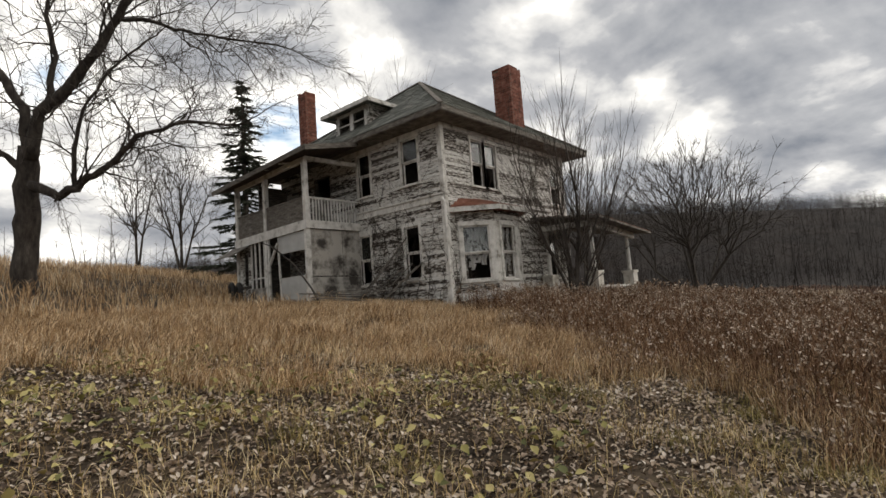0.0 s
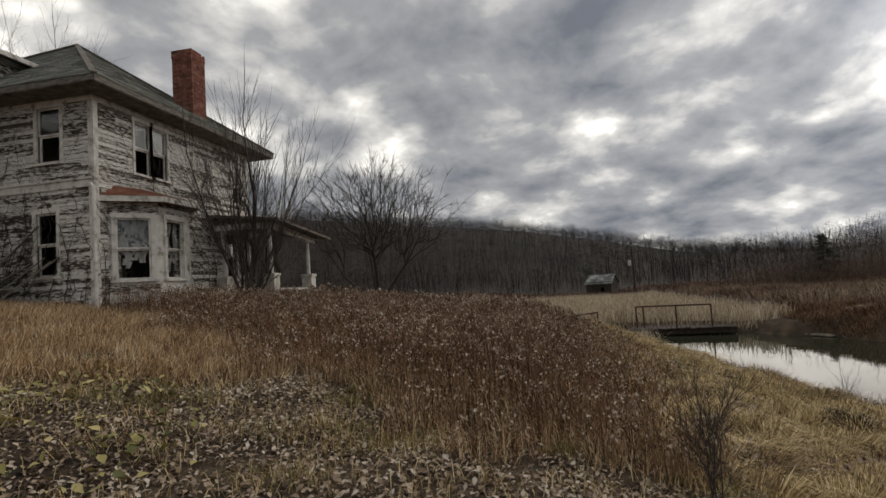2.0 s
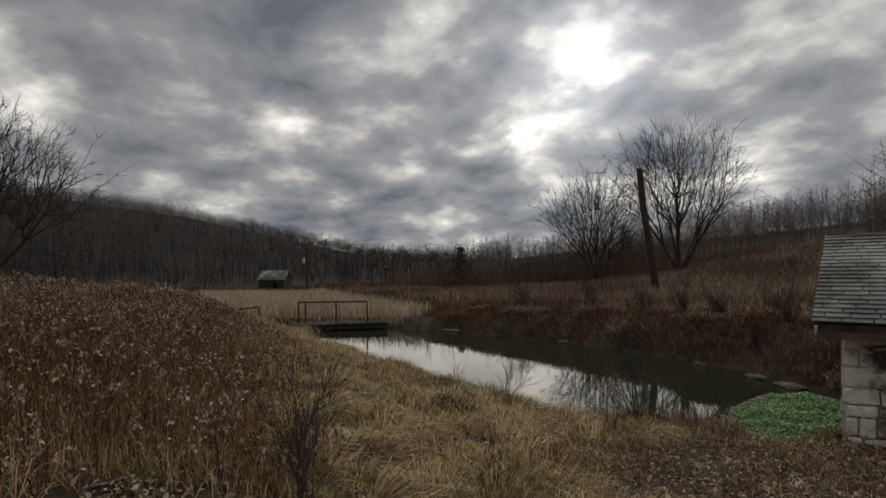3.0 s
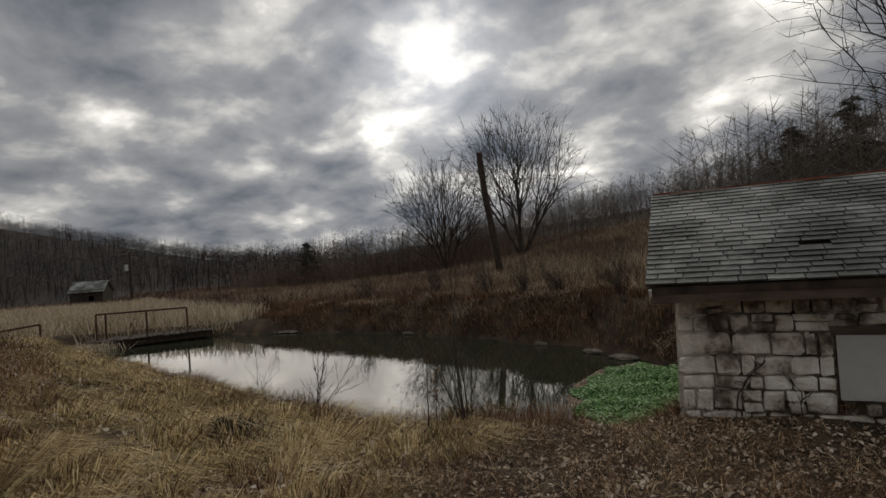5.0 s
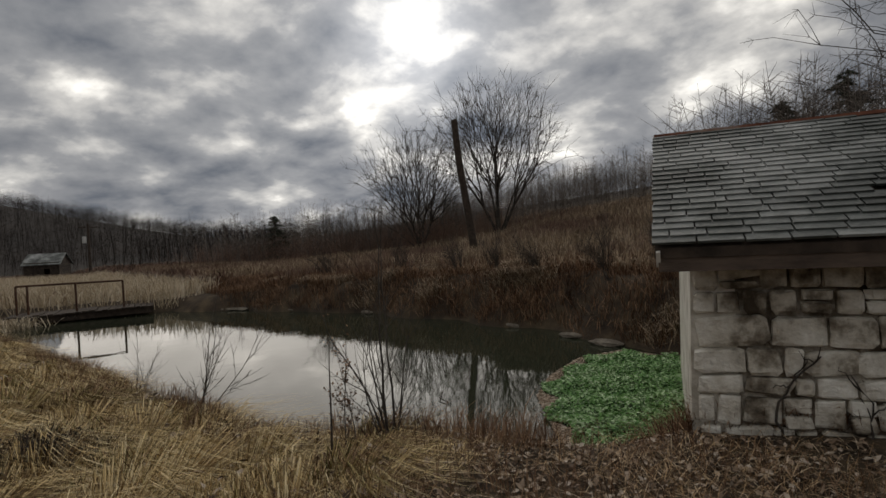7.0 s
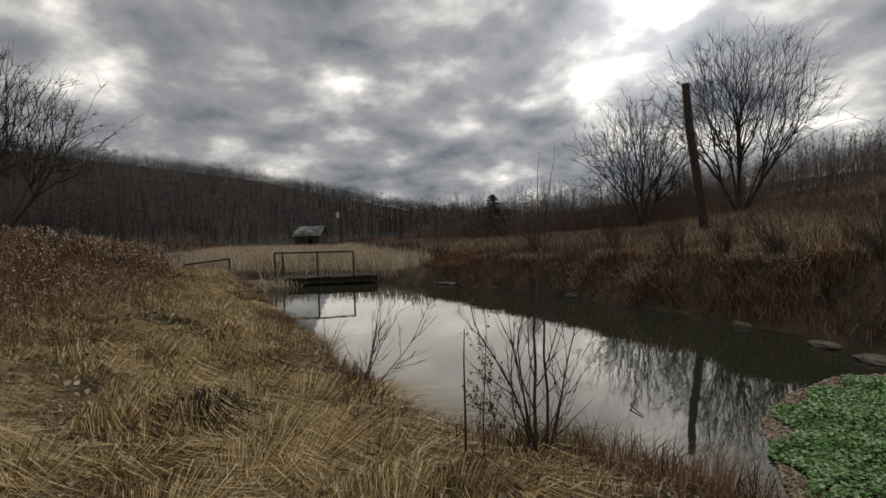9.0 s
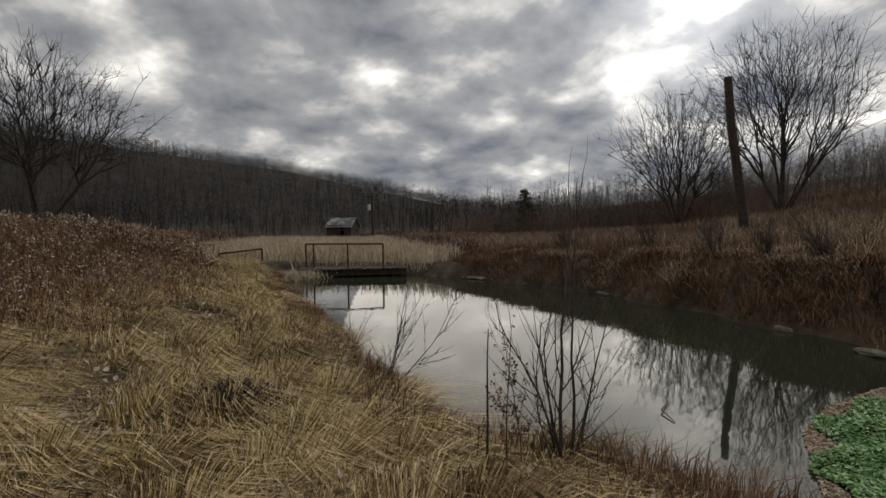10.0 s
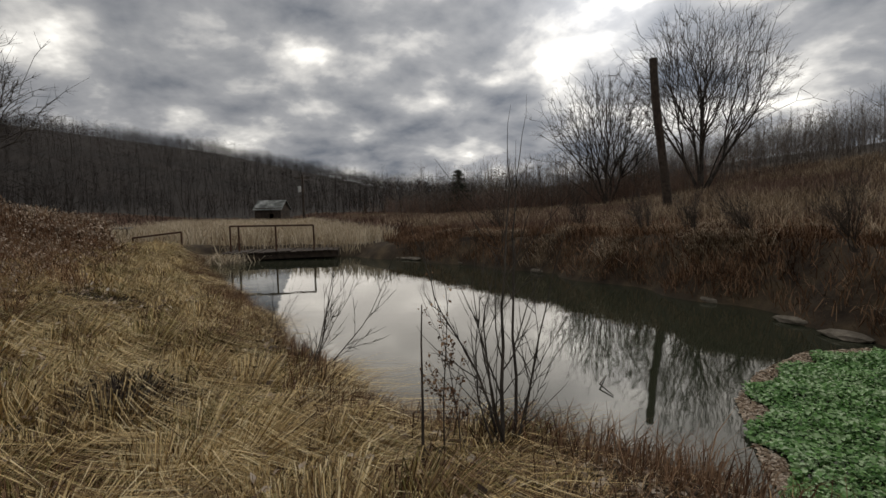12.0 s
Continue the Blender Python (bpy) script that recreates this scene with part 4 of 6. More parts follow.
def make_pole():
    x, y = 23.3, -22.3
    z = land(x, y)
    g = Geo().tube([(x, y, z - 0.3), (x + 0.12, y + 0.28, z + 2.2), (x + 0.24, y + 0.58, z + 4.6), (x + 0.33, y + 0.68, z + 6.55)], [0.19, 0.18, 0.17, 0.16], 12)
    tagged(part("utility_pole", g, DARK_WOOD, smooth=False), "leaning dark wooden pole standing in the field", "pole")
    x, y = 74.0, -11.6
    z = land(x, y)
    up = thing("far_utility_pole", (x, y, z), "distant utility pole with a small transformer", "pole")
    part("shaft", Geo().tube([(x, y, z - 0.3), (x, y, 4.6)], [0.17, 0.12], 8), DARK_WOOD, up)
    part("transformer", Geo().tube([(x, y + 0.4, 2.5), (x, y + 0.4, 3.2)], [0.2, 0.2], 10), BOARD, up)
    part("crossarm", Geo().beam((x, y - 0.9, 4.2), (x, y + 0.9, 4.2), 0.1, 0.12), DARK_WOOD, up)


make_pole()


def make_shed():
    rng = random.Random(4)
    x0, x1, y0, y1 = 78.5, 81.7, -9.3, -5.9
    z0 = land(80, -7) - 0.3
    ze, zr = 0.45, 1.55
    sh = thing("shed", (x0, y1, z0), "small dark weathered board shed with a grey gable roof", "shed")
    for nm, w, hole in (("wall_west", Wall((x0, y1), (x0, y0), z0, ze), [(1.9, 2.5, -0.7, -0.1)]), ("wall_north", Wall((x1, y1), (x0, y1), z0, ze), []), ("wall_south", Wall((x0, y0), (x1, y0), z0, ze), []), ("wall_east", Wall((x1, y0), (x1, y1), z0, ze), [])):
        g = Geo()
        w.sheath(g, hole, 0.1)
        wall = part(nm, g, DARK_WOOD, sh)
        g = Geo()
        w.clapboards(g, hole, rng, step=0.2)
        part("boards", g, DARK_WOOD, wall)
    xm = (x0 + x1) / 2
    g = Geo()
    for y in (y0, y1):
        g.add([(x0, y, ze), (x1, y, ze), (xm, y, zr)], [(0, 1, 2)])
    part("gable", g, DARK_WOOD, sh)
    g = Geo()
    for s in (-1, 1):
        a, b = xm + s * (x1 - x0 + 0.4) / 2, xm
        g.hexa([(a, y0 - 0.2, ze - 0.12), (b, y0 - 0.2, zr), (b, y1 + 0.2, zr), (a, y1 + 0.2, ze - 0.12), (a, y0 - 0.2, ze - 0.04), (b, y0 - 0.2, zr + 0.08), (b, y1 + 0.2, zr + 0.08), (a, y1 + 0.2, ze - 0.04)])
    part("roof", g, SLATE, sh, "grey weathered shed roof")
    sh.rotation_euler = (0, 0, radians(-24))


make_shed()

# ---- trees ----


def bough(segs, p, d, length, r, level, rng, cfg):
    """Adds a wandering limb and, further out, the limbs that grow from it."""
    n = 5 if level < 2 else 3
    step = length / n
    p, d = np.array(p, float), np.array(d, float)
    tip = r * (0.45 if level < cfg["levels"] else 0.3)
    for i in range(n):
        d = d + rng.normal(0, cfg["wild"], 3) + np.array([0, 0, cfg["lift"]])
        d /= np.linalg.norm(d)
        q = p + d * step
        ra, rb = r + (tip - r) * i / n, r + (tip - r) * (i + 1) / n
        segs.append((*p, *q, ra, rb))
        if level < cfg["levels"] and (i >= cfg["bare"] or level > 0):
            kids = cfg["kids"][level] / (n - 1)
            k = int(kids) + (rng.random() < kids % 1)
            for _ in range(k):
                side = rng.normal(0, 1, 3)
                side -= d * side.dot(d)
                side /= np.linalg.norm(side) + 1e-9
                t = rng.uniform(cfg["open"][0], cfg["open"][1])
                nd = d * math.cos(t) + side * math.sin(t)
                bough(segs, p + (q - p) * rng.random(), nd, length * rng.uniform(*cfg["shrink"]), max(rb * rng.uniform(0.42, 0.66), cfg["least"]), level + 1, rng, cfg)
        p = q
    if level < cfg["levels"]:
        bough(segs, p, d, length * 0.62, max(tip, cfg["least"]), level + 1, rng, cfg)


CFG = dict(levels=4, wild=0.13, lift=0.03, kids=(6, 7, 6, 4), open=(0.45, 1.0), shrink=(0.42, 0.66), least=0.006, bare=1)


def tree_parts(segs, owner, split=0.03, mat=BARK, twig=TWIG):
    s = np.array(segs)
    thick = s[:, 6] > split
    part("trunk", seg_mesh("trunk", s[thick], mat, 8), mat, owner)
    part("crown", seg_mesh("crown", s[~thick], twig, 3), twig, owner)


def place_tree(at, stems, label, seed, cfg=CFG, group="", name="bare_tree"):
    """stems: rows of (direction, length, radius)."""
    rng = np.random.default_rng(seed)
    z = land(*at)
    t = thing(name, (*at, z), label, "tree", group)
    segs = []
    for d, length, r in stems:
        bough(segs, (at[0], at[1], z - 0.2), d, length * 0.64, r, 0, rng, cfg)
    tree_parts(segs, t)
    return t


def grown(nodes, targets, rng, bias=0.35, step=0.6, wander=0.05, least=0.008, power=2.4):
    """Limbs that reach out from a rough frame of nodes (rows of x y z and the parent's index) to every target, thickest where most pass."""
    pos = [np.array(n[:3], float) for n in nodes]
    par = [int(n[3]) for n in nodes]
    path = [0.0] * len(pos)
    for i, k in enumerate(par):
        if k >= 0:
            path[i] = path[k] + float(np.linalg.norm(pos[i] - pos[k]))
    cap = len(pos) + len(targets) * 14
    P, D = np.zeros((cap, 3)), np.zeros(cap)
    n = len(pos)
    P[:n], D[:n] = pos, path
    par = par + [-1] * (cap - n)
    order = np.argsort(np.linalg.norm(targets - P[0], axis=1))
    for t in targets[order]:
        d = np.linalg.norm(P[:n] - t, axis=1)
        k = int(np.argmin(d + bias * D[:n]))
        m = min(max(1, int(d[k] / step)), 12)
        a, gap = P[k].copy(), t - P[k]
        lift = np.array([0, 0, 0.10 * d[k]])
        last = k
        for i in range(1, m + 1):
            f = i / m
            q = a + gap * f + lift * (f * (1 - f)) * 2 + (rng.normal(0, wander, 3) * step if i < m else 0)
            if n >= cap:
                break
            P[n], D[n], par[n] = q, D[last] + np.linalg.norm(q - P[last]), last
            last = n
            n += 1
    load = np.zeros(n)
    kids = np.bincount([p for p in par[:n] if p >= 0], minlength=n)
    load[kids == 0] = least ** power
    for i in np.argsort(-D[:n]):
        if load[i] == 0:
            load[i] = least ** power
        if par[i] >= 0:
            load[par[i]] += load[i]
    r = load ** (1 / power)
    idx = [i for i in range(n) if par[i] >= 0]
    up = [par[i] for i in idx]
    return np.c_[P[up], P[idx], np.minimum(r[up], r[idx] * 1.6), r[idx]], P[:n][kids == 0]


def crown_points(centre, radii, n, rng, floor=-1.0):
    v = rng.normal(0, 1, (n * 2, 3))
    v /= np.linalg.norm(v, axis=1, keepdims=True)
    v *= rng.random((n * 2, 1)) ** 0.45
    v *= 1 + 0.13 * np.sin(v[:, :1] * 7 + 1) * np.sin(v[:, 1:2] * 6) + 0.10 * rng.normal(0, 1, (n * 2, 1))
    v = v[v[:, 2] > floor][:n]
    return np.array(centre) + v * np.array(radii)


def twigs_at(tips, centre, rng, count, length, r):
    """Short twigs at the limbs' ends, mostly outwards and up."""
    t = np.repeat(tips, count, 0)
    d = t - np.array(centre)
    d = d / (np.linalg.norm(d, axis=1, keepdims=True) + 1e-6) * 0.7 + rng.normal(0, 0.6, t.shape) + np.array([0, 0, 0.35])
    q = t + d * rng.uniform(0.4, 1.0, (len(t), 1)) * length
    return np.c_[t, q, np.full(len(t), r), np.full(len(t), r * 0.5)]


def round_tree(at, stems, centre_z, radii, n, label, seed, least=0.010, floor=-0.75, twig=(3, 0.55), bias=0.3, power=2.4, name="bare_tree"):
    """A bare tree with a full rounded crown; stems: rows of x y z offsets through which its main limbs rise."""
    rng = np.random.default_rng(seed)
    z = land(*at)
    t = thing(name, (*at, z), label, "tree")
    nodes = [(at[0], at[1], z - 0.2, -1)]
    for stem in stems:
        last = 0
        for dx, dy, dz in stem:
            nodes.append((at[0] + dx, at[1] + dy, z + dz, last))
            last = len(nodes) - 1
    centre = (at[0], at[1], z + centre_z)
    segs, tips = grown(nodes, crown_points(centre, radii, n, rng, floor), rng, bias=bias, least=least, power=power)
    segs = np.concatenate([segs, twigs_at(tips, centre, rng, twig[0], twig[1], least * 0.8)])
    tree_parts(segs, t, 0.035, BARK, BARK)
    return t


def make_great_tree():
    rng = np.random.default_rng(77)
    t = thing("old_maple", (3.99, 19.9, land(4, 19.9)), "great old bare maple with gnarled trunk", "tree")
    limbs = [
        ([(4.0, 19.95, 2.2), (4.0, 19.8, 3.0), (4.05, 19.59, 4.36), (3.99, 19.44, 5.84), (4.0, 19.2, 6.95)], 0.50, 0.34),
        ([(3.98, 19.1, 6.6), (4.13, 18.7, 7.86), (4.68, 17.9, 8.55), (5.2, 17.1, 9.65), (5.65, 16.4, 10.72), (6.1, 15.7, 11.7), (6.3, 15.2, 13.0)], 0.30, 0.12),
        ([(4.03, 19.2, 5.85), (4.55, 18.4, 5.38), (4.98, 17.9, 5.75), (5.42, 17.3, 6.12), (5.96, 16.5, 6.94), (6.85, 15.4, 7.25), (7.8, 14.6, 7.1)], 0.24, 0.05),
        ([(3.95, 19.3, 6.8), (3.85, 19.2, 8.14), (3.39, 19.63, 9.15), (2.71, 20.22, 10.4), (2.2, 20.6, 12.0)], 0.26, 0.10),
        ([(4.8, 18.1, 5.6), (4.8, 17.8, 6.71), (4.9, 17.5, 7.81), (5.4, 16.9, 8.86), (6.2, 16.2, 9.8)], 0.12, 0.04),
        ([(5.5, 16.6, 10.4), (6.11, 15.6, 10.1), (6.63, 14.9, 9.7), (7.55, 13.8, 9.3), (8.6, 12.6, 8.9)], 0.10, 0.03),
        ([(3.95, 19.4, 6.3), (3.45, 19.9, 6.89), (2.78, 20.58, 7.45), (1.6, 21.4, 7.9)], 0.18, 0.07),
        ([(4.3, 18.5, 8.1), (4.5, 18.6, 9.6), (4.3, 18.5, 11.2), (4.6, 18.2, 13.0)], 0.16, 0.05),
    ]
    segs, frame_nodes = [], []
    cfg = dict(CFG, kids=(0, 4, 3, 2), wild=0.17, lift=0.0, shrink=(0.42, 0.62), least=0.005, levels=4)
    for pts, r0, r1 in limbs:
        n = len(pts)
        radii = [(r0 + (r1 - r0) * i / (n - 1)) * 0.62 for i in range(n)]
        if r0 == 0.50:
            radii = [0.43, 0.36, 0.33, 0.31, 0.28]
        fine, fr = [], []
        for i in range(n - 1):
            for k in range(4):
                f = k / 4
                p = Vector(pts[i]).lerp(Vector(pts[i + 1]), f)
                fine.append(p + Vector(rng.normal(0, 0.025, 3)))
                fr.append((radii[i] * (1 - f) + radii[i + 1] * f) * rng.uniform(0.9, 1.1))
        fine.append(Vector(pts[-1]))
        fr.append(radii[-1])
        part("trunk" if r0 == 0.50 else "limb", Geo().tube(fine, fr, 11), BARK, t, "furrowed grey-brown bark", True)
        if r0 == 0.50:
            continue
        total = len(fine)
        for i in range(3, total):
            for _ in range(1 if (i > total * 0.4 or i % 2) else 0):
                d = np.array(fine[i] - fine[i - 1])
                d /= np.linalg.norm(d) + 1e-9
                side = rng.normal(0, 1, 3)
                side -= d * side.dot(d)
                side /= np.linalg.norm(side)
                a = rng.uniform(0.5, 1.1)
                bough(segs, fine[i], d * math.cos(a) + side * math.sin(a) + np.array([0, 0, 0.1]), rng.uniform(0.8, 1.7), min(fr[i] * 0.5, 0.04), 1, rng, cfg)
        bough(segs, fine[-1], d, 1.5, radii[-1], 1, rng, cfg)
        for i in range(2, total, 2):
            frame_nodes.append((*fine[i], -1))
    goals = np.concatenate([crown_points((5.4, 16.8, 10.4), (5.2, 4.2, 4.6), 620, rng), crown_points((6.6, 15.6, 7.4), (3.0, 2.6, 1.9), 190, rng), crown_points((2.2, 20.2, 9.2), (3.2, 3.0, 4.0), 190, rng)])
    more, tips = grown(frame_nodes, goals, rng, bias=0.1, step=0.35, wander=0.16, least=0.0085, power=2.6)
    keep = np.linalg.norm(more[:, 3:6] - more[:, :3], axis=1) < 1.2
    segs = np.concatenate([np.array(segs), more[keep], twigs_at(tips, (4.6, 18.0, 8.5), rng, 3, 0.55, 0.0065)])
    part("crown", seg_mesh("crown", segs, BARK, 3), BARK, t)


make_great_tree()
VASE = dict(CFG, kids=(6, 5, 4, 3), open=(0.3, 0.8), lift=0.02, wild=0.09, bare=2)
round_tree((48.0, 14.3), [[(0.3, -1.0, 1.6), (0.2, -2.6, 3.6), (0.2, -3.9, 5.8)], [(0, 0.1, 1.8), (0.1, 0.3, 4.2), (-0.2, 0.6, 7.0)], [(-0.1, 1.4, 1.2), (-0.1, 3.2, 2.8), (0, 4.6, 5.0)], [(0.5, 0.5, 2.0), (1.4, 1.2, 5.0)]], 7.3, (6.0, 7.1, 5.6), 1300, "bare wide-crowned tree with three trunks above tall weeds", 5, least=0.018, floor=-0.4, twig=(5, 0.9), bias=0.7, power=2.35)
round_tree((30.2, -30.8), [[(0.8, 0.6, 2.0), (1.9, 1.4, 4.2)], [(-0.9, -0.7, 2.0), (-2.1, -1.6, 4.4)], [(0.2, -0.2, 2.4), (0.3, -0.3, 5.2)], [(-0.25, 0.3, 2.2), (-0.7, 0.8, 4.8)], [(0.45, -0.1, 1.8), (1.2, -0.4, 4.4)]], 6.2, (4.5, 4.5, 4.0), 1300, "wide bare many-stemmed tree in the field", 9, least=0.011, floor=-0.6, twig=(5, 0.7), bias=0.8, power=2.3)
round_tree((35.5, -28.0), [[(0.7, 0.6, 1.8), (1.8, 1.5, 3.6)], [(-0.6, -0.6, 1.9), (-1.5, -1.5, 3.8)], [(0.1, 0.05, 2.2), (0.2, 0.1, 4.6)], [(1.2, 1.0, 1.2), (2.6, 2.2, 2.4)]], 4.9, (4.1, 4.1, 3.5), 1000, "bare spreading tree over thick brush", 12, least=0.011, floor=-0.6, twig=(5, 0.7), bias=0.8, power=2.3)
round_tree((14.9, 41.8), [[(0, 0.1, 3), (0.1, 0.2, 6)], [(0.3, -0.3, 3), (0.8, -0.6, 6)]], 6.6, (2.4, 2.4, 3.6), 420, "slim bare tree on the rise", 31, least=0.012, twig=(4, 0.6), bias=0.7)
round_tree((16.6, 38.5), [[(0, 0, 2.5), (0, 0, 6)], [(-0.4, 0.4, 2.5), (-1.2, 1.0, 5.5)], [(0.5, -0.5, 2.5), (1.4, -1.2, 5.5)]], 6.0, (2.9, 2.9, 3.6), 600, "rounded bare tree on the rise", 32, least=0.012, twig=(4, 0.6), bias=0.7)
place_tree((25.5, 28.8), [((0, 0, 1), 13, 0.22), ((0.2, -0.2, 1), 13, 0.16)], "thin bare tree behind the house", 33, VASE)
place_tree((16.1, 8.6), [((0.12, -0.1, 1), 6.0, 0.08), ((0.3, -0.3, 1), 5.2, 0.055), ((-0.22, 0.22, 1), 5.4, 0.055), ((0.42, -0.42, 0.9), 5.0, 0.045), ((-0.1, 0.0, 1), 5.8, 0.055), ((0.05, 0.2, 1), 5.6, 0.05)], "leafless scrub tree crowding the porch", 41, dict(CFG, levels=3, kids=(7, 4, 3), open=(0.2, 0.6), lift=0.07, wild=0.07, shrink=(0.4, 0.7)))
round_tree((5.2, -26.8), [[(0.2, 0.1, 3.0), (0.5, 0.3, 6.5)], [(0.9, -0.4, 3.0), (2.4, -1.0, 6.0)], [(-0.7, 0.4, 3.0), (-2.0, 1.0, 6.0)]], 8.0, (5.2, 4.6, 5.2), 1100, "tall bare tree behind the spring house", 51, least=0.010, floor=-0.8, twig=(4, 0.7), bias=0.6, power=2.3)


def make_spruce(at, tall, wide, seed, label):
    rng = np.random.default_rng(seed)
    z = land(*at)
    t = thing("spruce", (*at, z), label, "tree")
    part("trunk", Geo().tube([(*at, z - 0.2), (*at, z + tall * 0.5), (*at, z + tall)], [wide * 0.07, wide * 0.045, 0.02], 8), BARK, t)
    arms, v = [], []
    for k in range(int(tall * 14)):
        f = rng.uniform(0.06, 1.0) ** 0.9
        a = rng.uniform(0, math.tau)
        reach = wide * (1 - f) * rng.uniform(0.55, 1.1) + 0.25
        p0 = np.array([*at, z + tall * f])
        d = np.array([math.cos(a), math.sin(a), rng.uniform(-0.35, 0.05)])
        p1 = p0 + d * reach
        arms.append((*p0, *p1, 0.03, 0.01))
        m = int(26 + reach * 60)
        s = rng.random((m, 1)) ** 0.8
        base = p0 + (p1 - p0) * s
        off = rng.normal(0, 1, (m, 3)) * (0.16, 0.16, 0.07) + d * 0.12
        off[:, 2] -= 0.08
        tip = base + off
        w = np.cross(off, rng.normal(0, 1, (m, 3)))
        w /= np.linalg.norm(w, axis=1, keepdims=True) + 1e-9
        v.append(np.stack([base - w * 0.045, base + w * 0.045, tip], 1))
    v = np.concatenate(v).reshape(-1, 3)
    part("boughs", seg_mesh("boughs", np.array(arms), BARK, 3), BARK, t)
    part("crown", big_mesh("crown", v, np.arange(len(v)).reshape(-1, 3), NEEDLES), NEEDLES, t)


make_spruce((16.9, 30.2), 12.5, 3.2, 61, "ragged dark green spruce beside the house")
make_spruce((15.5, -39.5), 4.8, 2.6, 62, "dark cedar in the hillside thicket")
make_spruce((12.0, -38.0), 5.6, 3.0, 63, "dark cedar in the hillside thicket")
make_spruce((49.0, -22.5), 4.0, 1.6, 64, "small dark cedar at the field edge")


def woods(name, pts, tall, label, seed, mat=WOODS, arms=12, thick=0.012, spread=0.8):
    """Many bare trees far off: a stem and rising twigs each."""
    rng = np.random.default_rng(seed)
    n = len(pts)
    z = height(pts[:, 0], pts[:, 1])
    h = rng.uniform(*tall, n)
    lean = rng.normal(0, 0.12, (n, 2))
    base = np.c_[pts, z - 0.2]
    top = np.c_[pts + lean * h[:, None], z + h]
    segs = [np.c_[base, top, h * thick, h * thick * 0.2]]
    for k in range(arms):
        f = rng.uniform(0.12, 0.95, (n, 1))
        p = base + (top - base) * f
        a = rng.uniform(0, math.tau, n)
        ln = h * rng.uniform(0.15, 0.38, n) * (1.15 - f[:, 0])  * 1.5
        q = p + np.c_[np.cos(a) * spread, np.sin(a) * spread, rng.uniform(0.35, 1.0, n)] * ln[:, None]
        segs.append(np.c_[p, q, h * thick * 0.4, h * thick * 0.12])
    return tagged(new(name, seg_mesh(name, np.concatenate(segs), mat, 3)), label, "trees", kind="stuff")


def make_woods():
    rng = np.random.default_rng(90)
    r = 100 + 270 * rng.random(9500) ** 0.8
    a = np.radians(rng.uniform(15, 120, 9500))
    pts = np.c_[4 + r * np.sin(a), r * np.cos(a)]
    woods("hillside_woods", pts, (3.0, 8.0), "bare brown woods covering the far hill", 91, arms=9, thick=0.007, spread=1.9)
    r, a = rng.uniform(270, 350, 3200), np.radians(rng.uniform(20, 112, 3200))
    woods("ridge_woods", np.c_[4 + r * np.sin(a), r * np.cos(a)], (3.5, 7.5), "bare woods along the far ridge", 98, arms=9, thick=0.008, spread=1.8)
    t = rng.random(620)
    pts = np.c_[54 - 18 * t + rng.normal(0, 3.0, 620), -21 - 14 * t + rng.normal(0, 2.5, 620)]
    woods("thicket", pts[pts[:, 0] > 31], (2.2, 4.9), "bare saplings along the field's upper edge", 92, SAPLING, 14, 0.0055, 0.9)
    t = rng.random(1500)
    pts = np.c_[56 - 24 * t + rng.normal(0, 2.5, 1500), -19 - 13 * t + rng.normal(0, 2.0, 1500)]
    woods("low_brush", pts, (0.9, 2.3), "low red-brown brush under the saplings", 97, BRUSH, 14, 0.008, 1.1)
    pts = np.c_[rng.uniform(12, 75, 1700), rng.uniform(-70, -40, 1700)]
    woods("upper_thicket", pts, (2.2, 5.0), "bare brushy saplings on the upper slope", 93, SAPLING, 16, 0.006, 0.9)
    pts = np.c_[rng.uniform(-2, 17, 620), rng.uniform(-46, -27, 620)]
    woods("slope_thicket", pts, (2.5, 6.2), "tangled bare thicket behind the spring house", 94, SAPLING, 20, 0.006, 1.1)
    pts = np.c_[rng.uniform(52, 130, 900), rng.uniform(-30, 60, 900)]
    pts = pts[(np.abs(pts[:, 1] + 7 - (pts[:, 0] - 80) * 0.0) > 6) | (pts[:, 0] > 86)]
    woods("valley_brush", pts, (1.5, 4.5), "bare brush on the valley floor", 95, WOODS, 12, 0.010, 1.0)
    pts = np.c_[rng.uniform(-6, 22, 160), rng.uniform(30, 60, 160)]
    woods("rise_brush", pts, (1.5, 4.0), "bare brush on the rise beyond the maple", 96, TWIG, 12, 0.009)


make_woods()

# ---- ground cover ----


def inside(poly, x, y):
    hit = np.zeros(x.shape, bool)
    for (ax, ay), (bx, by) in zip(poly, poly[1:] + poly[:1]):
        hit ^= ((ay > y) != (by > y)) & (x < ax + (y - ay) * (bx - ax) / ((by - ay) if abs(by - ay) > 1e-9 else 1e-9))
    return hit


WEED_PATCH = [(4.4, -1.0), (6.2, 1.2), (8.5, 4.4), (11.5, 8.6), (12.8, 10.2), (17.3, 10.0), (17.6, 8.2), (23, 7.5), (32, 9.5), (46, 11), (48, 4), (30, 1.8), (24.5, -0.6), (18, -2.5), (13, -2.7), (9, -2.3), (6.4, -2.0)]


